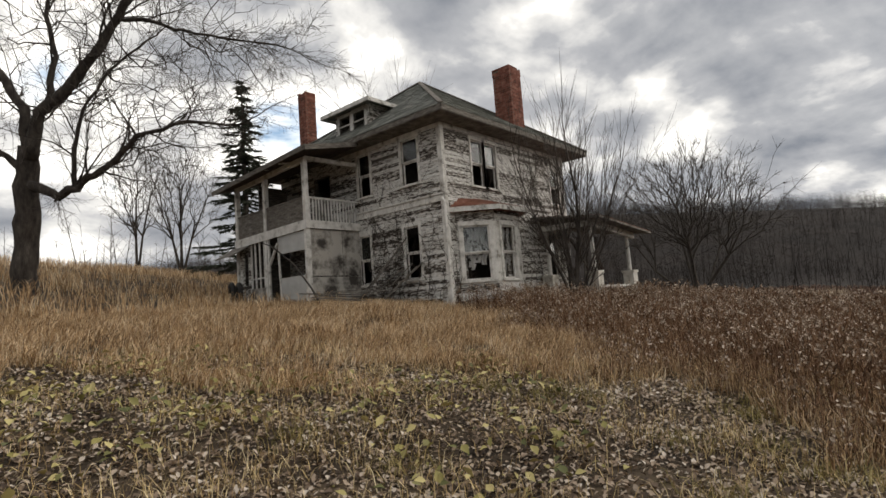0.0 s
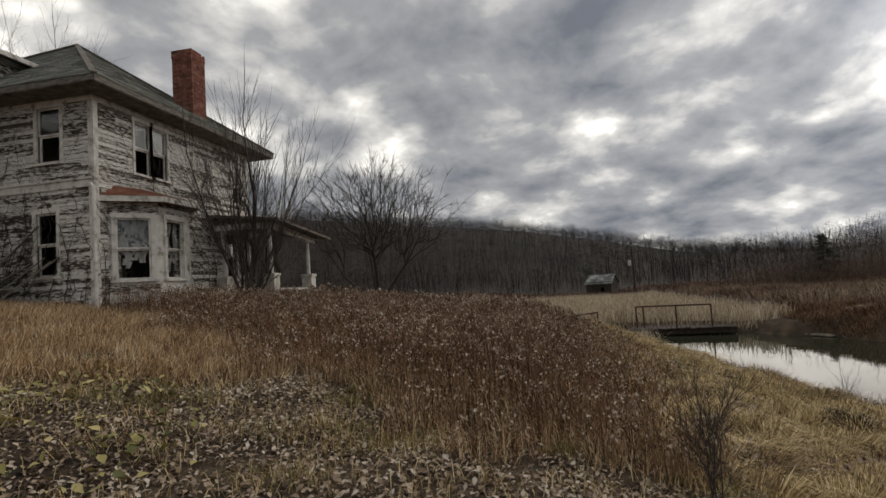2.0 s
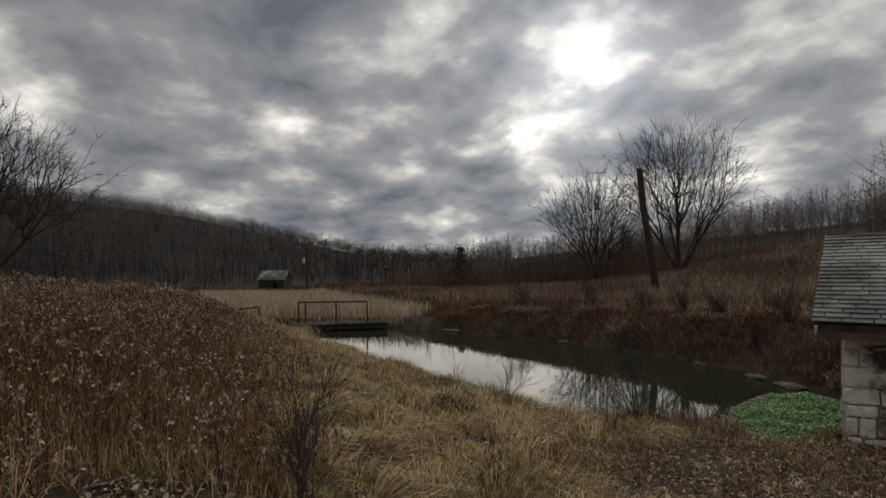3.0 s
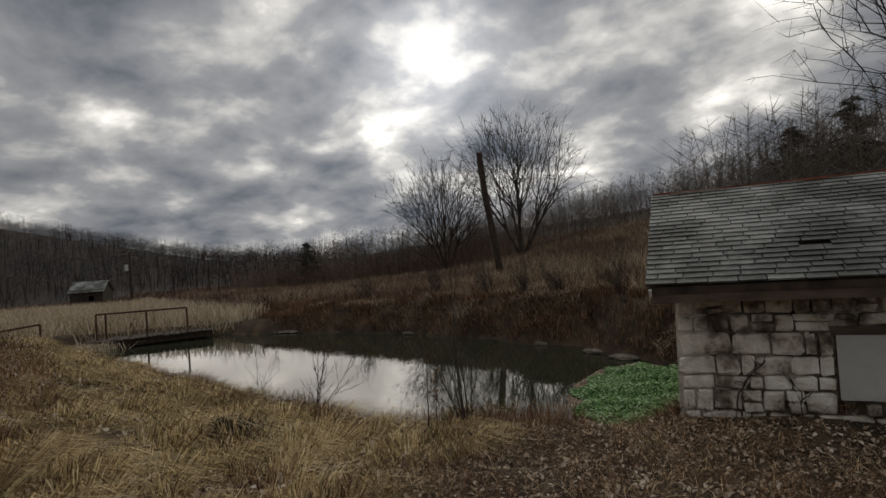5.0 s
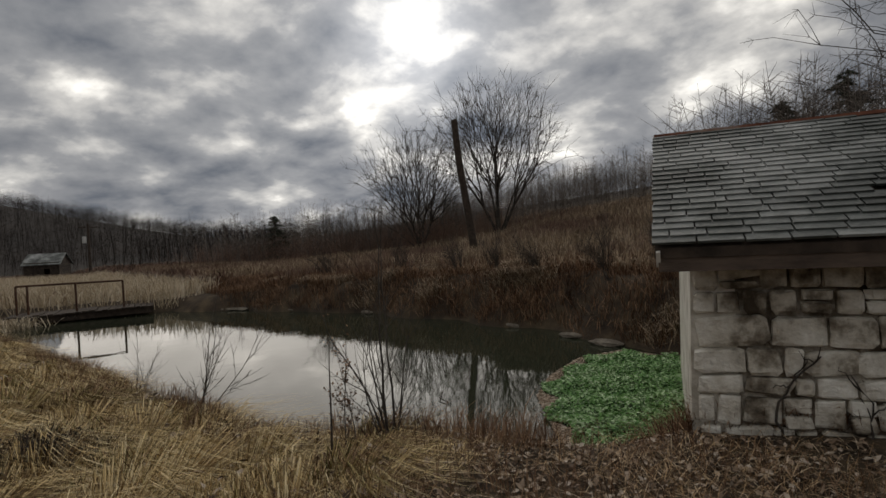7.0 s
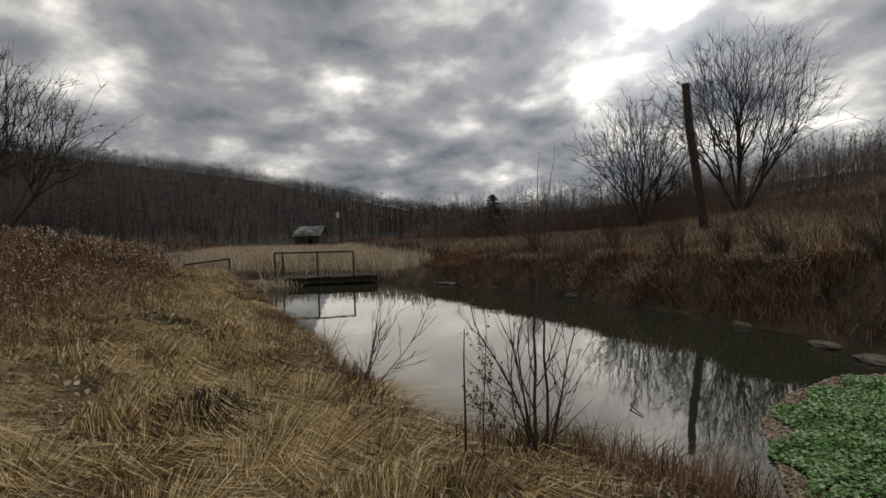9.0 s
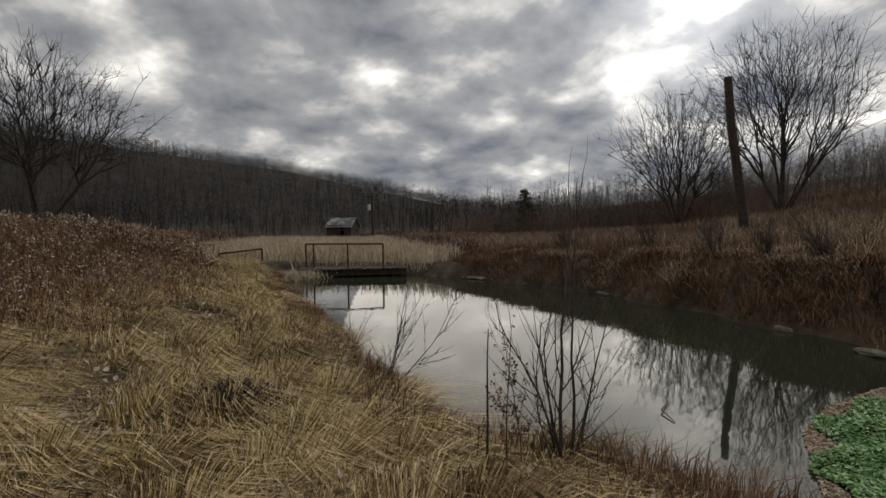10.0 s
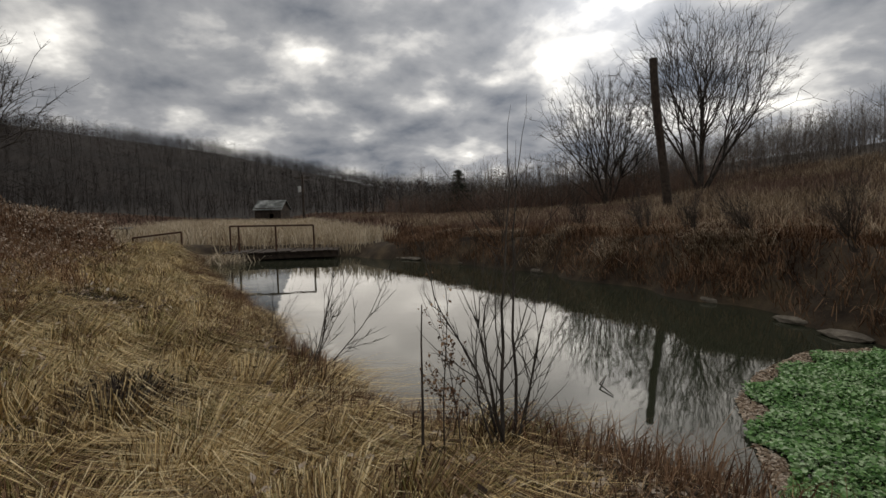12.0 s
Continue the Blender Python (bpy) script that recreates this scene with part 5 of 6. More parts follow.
def off_limits(x, y):
    """Places where nothing grows: buildings, water and the trodden line."""
    p, q = x - SPRING[0], y - SPRING[1]
    s = p * math.cos(SPRING_TURN) + q * math.sin(SPRING_TURN)
    k = p * math.sin(SPRING_TURN) - q * math.cos(SPRING_TURN)
    spring = (s > -0.15) & (s < 5.6) & (k < 0.10) & (k > -4.1)
    house = (x > HX0 - 0.1) & (x < HX1 + 0.1) & (y > HY0 - 0.1) & (y < HY1 + 0.1)
    bay = (x > 13.0) & (x < 16.1) & (y > 9.85) & (y < HY0)
    porch = (x > 10.3) & (x < HX0) & (y > 14.75) & (y < 19.3)
    front = (x > 17.7) & (x < 21.2) & (y > 8.5) & (y < HY0)
    return house | bay | porch | front | spring | (pond_distance(x, y) < 0.02)


def scatter(n, x0, x1, y0, y1, rng, keep):
    x, y = rng.uniform(x0, x1, n), rng.uniform(y0, y1, n)
    ok = keep(x, y) & ~off_limits(x, y)
    return np.c_[x[ok], y[ok], height(x[ok], y[ok])]


def blades(P, h, bend, w, rng, droop=0.0, arch=0.62):
    """Bent grass blades: feet P, heights h, sideways reach bend (n, 2), widths w."""
    n = len(P)
    a = rng.uniform(0, math.tau, n)
    s = np.c_[np.cos(a), np.sin(a), np.zeros(n)] * (w / 2)[:, None]
    up = np.c_[np.zeros((n, 2)), h]
    reach = np.c_[bend, np.zeros(n)]
    mid = P + up * arch + reach * 0.36
    tip = P + up * (1 - droop) + reach
    P = P - np.array([0, 0, 0.02])
    v = np.stack([P - s, P + s, mid - s * 0.75, mid + s * 0.75, tip], 1).reshape(-1, 3)
    k = np.arange(n)[:, None] * 5
    return v, k + np.array([[0, 1, 3, 2]]), k + np.array([[2, 3, 4]])


def blade_object(name, P, h, bend, w, rng, mat, label, category="grass", droop=0.0, arch=0.62):
    v, q, t = blades(P, h, bend, w, rng, droop, arch)
    return tagged(new(name, big_mesh(name, v, [q, t], mat)), label, category, kind="stuff")


def clumped(n, centres, spread, rng):
    c = centres[rng.integers(0, len(centres), n)]
    return c[:, :2] + rng.normal(0, 1, (n, 2)) * spread


def lay(xy, keep):
    ok = keep(xy[:, 0], xy[:, 1]) & ~off_limits(xy[:, 0], xy[:, 1])
    xy = xy[ok]
    return np.c_[xy, height(xy[:, 0], xy[:, 1])]


def leaf_mesh(name, P, size, rng, mat, label, category="leaves", tilt=0.5, lift=0.012, long=1.5):
    """Curled leaves: four-cornered, folded along the rib."""
    n = len(P)
    a = rng.uniform(0, math.tau, n)
    u = np.c_[np.cos(a), np.sin(a), rng.normal(0, tilt, n)]
    u /= np.linalg.norm(u, axis=1, keepdims=True)
    ref = np.c_[rng.normal(0, tilt * 0.7, (n, 2)), np.ones(n)]
    s = np.cross(u, ref)
    s /= np.linalg.norm(s, axis=1, keepdims=True)
    nn = np.cross(s, u)
    L, W = size[:, None] * long / 2, size[:, None] / 2
    C = P + np.array([0, 0, lift]) + np.abs(u[:, 2:3]) * L * np.array([[0, 0, 1]])
    fold = nn * W * rng.uniform(0.15, 0.7, (n, 1))
    v = np.stack([C - u * L, C + s * W * 0.85 + fold, C + u * L, C - s * W * 0.85 + fold, C + u * L * 0.45 + s * W * 0.75 + fold * 0.8, C + u * L * 0.45 - s * W * 0.75 + fold * 0.8], 1).reshape(-1, 3)
    k = np.arange(n)[:, None] * 6
    return tagged(new(name, big_mesh(name, v, [k + np.array([[0, 1, 4, 2]]), k + np.array([[0, 2, 5, 3]])], mat)), label, category, kind="stuff")


def make_cover():
    rng = np.random.default_rng(2024)
    weedy = lambda x, y: inside(WEED_PATCH, x + 0.5 * np.sin(y * 2.1) + 0.25 * np.sin(y * 5.3 + x * 3), y + 0.4 * np.sin(x * 2.4) + 0.2 * np.sin(x * 6.1))
    patch = lambda x, y, s, t: np.sin(x * s + 1.3 * np.sin(y * s * 0.7 + t)) * np.sin(y * s * 1.1 + t) 

    # straw grass, flattened, on the bank above the pond
    bank = lambda x, y: (y < np.where(x < 5.5, -2.4, -1.6)) & (y > -7.6) & (x > 2.4 + 0.5 * np.sin(y * 3)) & ~((x < 6.3) & (y < -4.2 - 0.25 * (x - 3)))
    seeds = scatter(1250, 2.4, 27, -7.6, -1.4, rng, bank)
    own = rng.integers(0, len(seeds), 210000)
    own = own[rng.random(len(own)) < np.clip(1.25 - (seeds[own, 0] - 4) / 22, 0.3, 1)]
    xy = seeds[own, :2] + rng.normal(0, 0.135, (len(own), 2))
    ok = bank(xy[:, 0], xy[:, 1]) & ~off_limits(xy[:, 0], xy[:, 1]) & (pond_distance(xy[:, 0], xy[:, 1]) > 0.38 + 0.22 * np.sin(xy[:, 0] * 4.3) * np.sin(xy[:, 1] * 3.1))
    own, xy = own[ok], xy[ok]
    P = np.c_[xy, height(xy[:, 0], xy[:, 1])]
    n = len(P)
    fall = rng.normal(0, 0.24, (len(seeds), 2)) + np.array([0.14, -0.42])
    rel = xy - seeds[own, :2]
    rel /= np.linalg.norm(rel, axis=1, keepdims=True) + 0.03
    size = (0.45 + 1.5 * rng.random(len(seeds)) ** 1.8)[own]
    ln = rng.uniform(0.2, 0.6, n) * size
    flow = (fall[own] + rel * 0.62) * ln[:, None] + rng.normal(0, 0.045, (n, 2))
    edge = 0.35 + 0.65 * smooth(0.1, 1.0, pond_distance(P[:, 0], P[:, 1]))
    mound = np.exp(-(np.linalg.norm(xy - seeds[own, :2], axis=1) / 0.16) ** 2)
    tall = (rng.uniform(0.02, 0.10, n) + 0.12 * mound) * size * edge
    wide = rng.uniform(0.004, 0.010, n) * (1 + 0.05 * np.clip(P[:, 0] - 8, 0, 20))
    hue = (rng.random(len(seeds)))[own] + rng.normal(0, 0.18, n)
    for lo, hi, mat, text in ((-9, 0.74, STRAW, "flattened straw-coloured grass on the pond bank"), (0.74, 0.93, GREEN_GRASS, "green grass among the dry tussocks"), (0.93, 9, WEED, "brown dead tussocks on the pond bank")):
        m = (hue >= lo) & (hue < hi)
        blade_object("bank_grass", P[m], tall[m], flow[m], wide[m], rng, mat, text, droop=0.85, arch=0.8)
    rim = lambda x, y: (pond_distance(x, y) < 0.9) & (y > -8.2)
    P = scatter(110000, 6.2, 26, -8.2, -3.2, rng, rim)
    n = len(P)
    blade_object("shore_weeds", P, rng.uniform(0.06, 0.38, n), rng.normal(0, 0.14, (n, 2)) + np.array([0.03, -0.08]), rng.uniform(0.004, 0.009, n), rng, WEED, "brown tangled weeds along the shore", "weeds", droop=0.2)
    d, q = (math.cos(SPRING_TURN), math.sin(SPRING_TURN)), (-math.sin(SPRING_TURN), math.cos(SPRING_TURN))
    a, b = rng.uniform(-0.3, 5.4, 14000), np.abs(rng.normal(0.10, 0.36, 14000)) + 0.02
    xy = np.c_[SPRING[0] + a * d[0] + b * q[0], SPRING[1] + a * d[1] + b * q[1]]
    P = np.c_[xy, height(xy[:, 0], xy[:, 1])]
    n = len(P)
    blade_object("wall_foot_weeds", P, rng.uniform(0.04, 0.36, n), rng.normal(0, 0.18, (n, 2)), rng.uniform(0.004, 0.009, n), rng, WEED, "dead weeds at the foot of the stone wall", "weeds", droop=0.2)
    # greener tufts
    keep = lambda x, y: bank(x, y) | ((x < 9) & (y > -2.5) & (y < 4.5))
    seeds = scatter(190, 1.0, 20, -6.5, 4.5, rng, keep)
    P = lay(clumped(13000, seeds, 0.15, rng), keep)
    n = len(P)
    blade_object("green_grass", P, rng.uniform(0.06, 0.2, n), rng.normal(0, 0.11, (n, 2)), rng.uniform(0.004, 0.009, n), rng, GREEN_GRASS, "fading green grass tufts", droop=0.15)

    # golden grass before the house and up the rise
    gold = lambda x, y: ~weedy(x, y) & (y > 0.5) & (np.hypot(x, y) > 7.4 + 0.9 * np.sin(x * 1.3) + 0.6 * np.sin(x * 3.1 + y))
    seeds = scatter(3000, -4, 14, 3.0, 16, rng, gold)
    P = lay(clumped(110000, seeds, 0.17, rng), gold)
    n = len(P)
    blade_object("golden_grass", P, rng.uniform(0.08, 0.34, n), rng.normal(0, 0.16, (n, 2)) + np.array([0.05, -0.05]), rng.uniform(0.005, 0.012, n), rng, GOLD, "matted golden-brown dry grass", droop=0.2)
    seeds = scatter(2600, -14, 24, 14, 46, rng, gold)
    P = lay(clumped(52000, seeds, 0.35, rng), gold)
    n = len(P)
    blade_object("hill_grass", P, rng.uniform(0.2, 0.65, n), rng.normal(0, 0.2, (n, 2)), rng.uniform(0.012, 0.026, n), rng, GOLD, "long dry grass on the rise", droop=0.15)
    # thin grass among the litter
    litter = lambda x, y: np.hypot(x, y) < 9.5
    seeds = scatter(1500, -3, 10, -3, 9.5, rng, litter)
    P = lay(clumped(34000, seeds, 0.14, rng), litter)
    n = len(P)
    blade_object("thin_grass", P, rng.uniform(0.05, 0.2, n), rng.normal(0, 0.10, (n, 2)), rng.uniform(0.003, 0.007, n), rng, STRAW, "thin dry grass among fallen leaves", droop=0.15)

    # dead strands matted over the leaf litter by the spring house
    track = lambda x, y: (x < 7.2) & (y < -2.6)
    seeds = scatter(420, 0.5, 7.2, -9.5, -2.6, rng, track)
    P = lay(clumped(15000, seeds, 0.2, rng), track)
    n = len(P)
    blade_object("matted_strands", P, rng.uniform(0.02, 0.14, n), rng.normal(0, 0.2, (n, 2)), rng.uniform(0.003, 0.007, n), rng, GOLD, "dead strands matted over leaf litter", droop=0.5)
    seeds = scatter(200, 2.5, 7.4, -8.4, -3.4, rng, track)
    P = lay(clumped(9000, seeds, 0.16, rng), track)
    n = len(P)
    blade_object("low_dead_weeds", P, rng.uniform(0.06, 0.26, n), rng.normal(0, 0.12, (n, 2)), rng.uniform(0.003, 0.006, n), rng, WEED, "low brown weeds among the leaves", "weeds", droop=0.2)

    # weeds: stems, side sprays, seed heads
    for nm, count, box, hh, ww in (("weed_stems", 26000, (4, 20, -3, 10.3), (0.25, 0.78), (0.005, 0.010)), ("far_weed_stems", 17000, (18, 48, -3, 11.5), (0.4, 0.9), (0.014, 0.026))):
        P = scatter(count * 2, *box, rng, weedy)[:count]
        n = len(P)
        near = smooth(0.2, 1.6, P[:, 0] - 4.2 - 0.75 * np.clip(P[:, 1] + 1, 0, 9))
        h = rng.uniform(*hh, n) * (0.5 + 0.5 * near) * (0.55 + 0.45 * smooth(0.0, 2.4, P[:, 1] + 2.6))
        bend = rng.normal(0, 0.10, (n, 2))
        blade_object(nm, P, h, bend, rng.uniform(*ww, n), rng, WEED, "dense red-brown dead weeds", "weeds")
        V, Q, T = [], [], []
        sp = np.repeat(np.arange(n), 3)
        f = rng.uniform(0.3, 1.0, len(sp))
        foot = P[sp] + np.c_[bend[sp] * (f ** 1.5)[:, None], h[sp] * f]
        blade_object(nm.replace("stems", "sprays"), foot, rng.uniform(0.03, 0.14, len(sp)) * h[sp] * 1.6, rng.normal(0, 0.075, (len(sp), 2)), rng.uniform(ww[0], ww[1], len(sp)) * 1.2, rng, WEED, "side sprays of dead weeds", "weeds")
        pick = rng.random(n) < 0.22
        tips = (P + np.c_[bend, h])[pick]
        tips = np.repeat(tips, 7, 0) + rng.normal(0, 1, (len(tips) * 7, 3)) * (0.03, 0.03, 0.032)
        leaf_mesh(nm.replace("stems", "heads"), tips, rng.uniform(0.014, 0.036, len(tips)) * (1 if ww[0] < 0.01 else 1.8), rng, FLUFF, "pale fluffy seed heads on dead weeds", "weeds", tilt=1.2, lift=0.0)

    xy = np.array([8.5, -4.5]) + rng.normal(0, 1, (900, 2)) * (0.17, 0.15)
    P = np.c_[xy, height(xy[:, 0], xy[:, 1]) + 0.12]
    blade_object("dead_fern_clump", P, rng.uniform(0.06, 0.18, 900), rng.normal(0, 0.1, (900, 2)), rng.uniform(0.006, 0.012, 900), rng, DARK_WOOD, "dark brown dead clump in the bank grass", "weeds", droop=0.3)
    under = lambda x, y: weedy(x, y) & (x < 22)
    P = scatter(110000, 4, 22, -3, 10.3, rng, under)
    n = len(P)
    blade_object("undergrowth", P, rng.uniform(0.08, 0.38, n), rng.normal(0, 0.13, (n, 2)), rng.uniform(0.005, 0.011, n), rng, GOLD, "dry grass under the dead weeds", droop=0.15)
    xy = np.array([33.4, 3.6]) + rng.normal(0, 0.3, (420, 2))
    P = np.c_[xy, height(xy[:, 0], xy[:, 1])]
    blade_object("pale_tussock", P, rng.uniform(0.7, 1.75, 420), rng.normal(0, 0.3, (420, 2)), rng.uniform(0.02, 0.05, 420), rng, REED, "tall pale grass tussock among the weeds", droop=0.1)

    # cattail marsh beyond the bridge
    marsh = lambda x, y: (pond_distance(x, y) > 0.05) & (y < 3.5 - 0.05 * x) & ~((x < 29) & (y > -3.8) & (y < -1.0))
    P = scatter(26000, 26.2, 60, -11, 2.5, rng, marsh)
    n = len(P)
    blade_object("cattails", P, rng.uniform(0.4, 0.9, n), rng.normal(0, 0.25, (n, 2)), rng.uniform(0.02, 0.04, n), rng, REED, "bleached cattails filling the marsh", "reeds", droop=0.1)
    xy = np.array([26.2, -4.0]) + rng.normal(0, 1, (900, 2)) * (0.45, 0.55)
    P = np.c_[xy, np.full(len(xy), WATER_Z)]
    blade_object("broken_reeds", P, rng.uniform(0.15, 0.55, 900), rng.normal(0, 0.45, (900, 2)), rng.uniform(0.015, 0.03, 900), rng, REED, "broken pale reeds beside the bridge", "reeds", droop=0.4)

    # far bank and the field above it
    southern = lambda x, y: (y < -10.5)
    seeds = scatter(2600, 5, 34, -19, -10.6, rng, lambda x, y: southern(x, y) & (pond_distance(x, y) < 5))
    P = lay(clumped(60000, seeds, 0.22, rng), southern)
    n = len(P)
    blade_object("far_bank_brush", P, rng.uniform(0.08, 0.4, n), rng.normal(0, 0.2, (n, 2)), rng.uniform(0.008, 0.018, n), rng, WEED, "dark tangled brush on the far bank", "brush", droop=0.3)
    seeds = scatter(60, 6, 30, -17, -12.8, rng, lambda x, y: (pond_distance(x, y) < 2.8) & (pond_distance(x, y) > 0.2))
    P = lay(clumped(13000, seeds, 0.22, rng), southern)
    n = len(P)
    blade_object("far_bank_tussocks", P, rng.uniform(0.12, 0.4, n), rng.normal(0, 0.26, (n, 2)) + np.array([0, 0.12]), rng.uniform(0.008, 0.016, n), rng, DULL, "straw tussocks hanging over the water", droop=0.55)
    field = lambda x, y: southern(x, y) & (pond_distance(x, y) > 2.0)
    P = scatter(130000, 2, 60, -46, -13, rng, field)
    P = P[rng.random(len(P)) < np.clip(1.5 - np.hypot(P[:, 0] - 4, P[:, 1] + 5) / 60, 0.3, 1)]
    n = len(P)
    red = patch(P[:, 0], P[:, 1], 0.35, 0.6) + rng.normal(0, 0.45, n) > 0.2
    for nm, m, mat, label in (("field_weeds", red, BRUSH, "red-brown weeds in the sloping field"), ("field_grass", ~red, DULL, "faded dry grass in the sloping field")):
        Q = P[m]
        k = len(Q)
        blade_object(nm, Q, rng.uniform(0.2, 0.65, k), rng.normal(0, 0.2, (k, 2)), rng.uniform(0.014, 0.030, k), rng, mat, label, droop=0.1)
    # open valley
    P = scatter(22000, 30, 85, -24, 34, rng, lambda x, y: np.ones(x.shape, bool))
    n = len(P)
    blade_object("valley_grass", P, rng.uniform(0.2, 0.6, n), rng.normal(0, 0.3, (n, 2)), rng.uniform(0.05, 0.11, n), rng, BRUSH, "dry grass on the valley floor", droop=0.1)

    # fallen leaves
    bed = lambda x, y: (np.hypot(x, y) < 8.6) | (y < -3)
    P = scatter(165000, -3, 9, -11.5, 8.5, rng, bed)
    P = P[(rng.random(len(P)) < 0.35) | ~weedy(P[:, 0], P[:, 1])]
    dens = np.where((P[:, 1] < -3.2) & (P[:, 0] < 7), 0.62, 1.0)
    P = P[rng.random(len(P)) < dens]
    leaf_mesh("fallen_leaves", P, rng.uniform(0.018, 0.047, len(P)), rng, LEAF, "curled grey-brown fallen leaves", tilt=0.45)
    P = scatter(5000, 6, 18, -6.5, 0, rng, bank)
    leaf_mesh("bank_leaves", P, rng.uniform(0.03, 0.06, len(P)), rng, LEAF, "pale leaves caught in the bank grass", tilt=0.5, lift=0.08)
    yellow = lambda x, y: (~weedy(x, y)) & (y > 0.62 * x - 0.6) & (np.hypot(x, y) < 9) & (patch(x, y, 1.1, 0.4) > -0.35)
    seeds = scatter(900, -2.5, 8, -0.6, 9, rng, yellow)
    P = lay(clumped(2600, seeds, 0.2, rng), yellow)
    P[:, 2] += rng.uniform(0.01, 0.13, len(P))
    leaf_mesh("yellow_plants", P, rng.uniform(0.025, 0.085, len(P)), rng, YELLOW_LEAF, "low plants with yellow-green leaves", "plants", tilt=0.5, long=1.35)

    # watercress
    cress = [(8.25, -9.8), (7.3, -8.95), (6.75, -8.55), (6.35, -9.2), (6.1, -10.5), (7.4, -12.7), (8.9, -12.6), (9.05, -11.7), (8.7, -10.6)]
    x, y = rng.uniform(5.8, 9.6, 64000), rng.uniform(-13, -8.2, 64000)
    ok = inside(cress, x + 0.12 * np.sin(y * 7), y + 0.12 * np.sin(x * 8)) & (pond_distance(x, y) < 0.25)
    P = np.c_[x[ok], y[ok], WATER_Z + rng.uniform(0.0, 0.10, ok.sum()) * (0.6 + 0.4 * np.sin(x[ok] * 6) * np.sin(y[ok] * 5))]
    leaf_mesh("watercress", P, rng.uniform(0.022, 0.05, len(P)), rng, CRESS, "bright green watercress floating by the spring house", "plants", tilt=0.35, long=1.1)
    # pale scum and drift at the water's edge
    ok2 = inside([(a + (a - 7.6) * 0.16, b + (b + 10.5) * 0.10) for a, b in cress], x, y) & ~ok & (pond_distance(x, y) < -0.05)
    P = np.c_[x[ok2], y[ok2], np.full(ok2.sum(), WATER_Z + 0.004)]
    leaf_mesh("pond_scum", P, rng.uniform(0.02, 0.045, len(P)), rng, FLUFF, "pale drifted scum round the cress", "plants", tilt=0.05, lift=0.002)


make_cover()


# ---- bushes by the water, vines, debris ----
SPARSE = dict(CFG, levels=2, kids=(5, 3), open=(0.35, 0.75), lift=0.05, wild=0.09, shrink=(0.3, 0.5), least=0.0016)


def make_bush(at, stems, seed, label, mat=TWIG, fluff=False, name="bare_bush", cfg=None):
    rng = np.random.default_rng(seed)
    z = land(*at)
    b = thing(name, (*at, z), label, "bush")
    whole = []
    c = cfg or dict(CFG, levels=3, kids=(6, 5, 3), open=(0.3, 0.7), lift=0.05, wild=0.09, shrink=(0.35, 0.6), least=0.0018)
    for d, length, r in stems:
        o = rng.normal(0, 0.05, 2)
        segs = []
        bough(segs, (at[0] + o[0], at[1] + o[1], z - 0.05), d, length * (0.66 if c["levels"] else 1), r, 0, rng, c)
        part("stem", seg_mesh("stem", np.array(segs), mat, 4), mat, b)
        whole += segs
    s = np.array(whole)
    if fluff:
        tips = s[rng.random(len(s)) < 0.4][:, 3:6]
        ob = leaf_mesh("seed_spray", np.repeat(tips, 3, 0) + rng.normal(0, 0.012, (len(tips) * 3, 3)), rng.uniform(0.008, 0.02, len(tips) * 3), rng, WEED, "", "", tilt=1.0, lift=0.0)
        ob.parent = b
        ob.matrix_parent_inverse = Matrix.Translation(-b.location)
        for key in ("label", "category"):
            if key in ob:
                del ob[key]


make_bush((7.1, -6.62), [((0.28, -0.16, 1), 1.75, 0.016), ((0.42, -0.34, 0.95), 1.9, 0.014), ((0.35, 0.15, 1), 1.3, 0.011), ((-0.2, 0.15, 1), 1.15, 0.009), ((0.55, -0.5, 0.8), 1.5, 0.010), ((-0.05, 0.25, 1), 1.25, 0.010), ((0.5, 0.1, 0.7), 1.1, 0.007), ((0.1, -0.4, 0.9), 1.0, 0.007)], 71, "bare red-brown shrub at the water's edge", mat=BARK, cfg=dict(CFG, levels=2, kids=(5, 2), open=(0.35, 0.8), lift=0.04, wild=0.09, shrink=(0.28, 0.5), least=0.0026, bare=1))
make_bush((7.2, -6.13), [((-0.06, 0.02, 1), 1.0, 0.011)], 72, "single dead mullein stalk", cfg=dict(CFG, levels=0, kids=(0,), wild=0.02, lift=0.0))
make_bush((7.25, -6.32), [((0.02, 0.0, 1), 1.2, 0.006), ((0.2, -0.05, 1), 1.0, 0.005)], 73, "dead goldenrod with seed sprays", fluff=True, name="dead_weed", cfg=dict(CFG, levels=2, kids=(7, 3), open=(0.4, 0.8), wild=0.06, lift=0.05, shrink=(0.15, 0.3), least=0.0016))
make_bush((9.3, -5.75), [((0.35, -0.35, 0.8), 1.1, 0.010), ((0.1, -0.4, 0.9), 0.9, 0.008), ((0.6, -0.2, 0.7), 1.2, 0.008), ((0.2, -0.6, 0.6), 1.1, 0.007)], 74, "bare twigs leaning over the water", mat=BARK, cfg=dict(SPARSE, least=0.003))
make_bush((10.8, -5.4), [((0.2, -0.3, 0.9), 0.9, 0.007), ((-0.1, -0.2, 1), 0.7, 0.006), ((0.5, -0.4, 0.8), 0.8, 0.006), ((0.1, -0.5, 0.8), 0.8, 0.006)], 75, "dry weeds leaning over the water", name="dead_weed", cfg=SPARSE)
make_bush((4.9, -1.9), [((0.05, 0.0, 1), 0.95, 0.008), ((0.25, -0.2, 1), 0.85, 0.006), ((-0.2, 0.15, 1), 0.9, 0.006)], 76, "tall bare weed by the track", name="dead_weed")
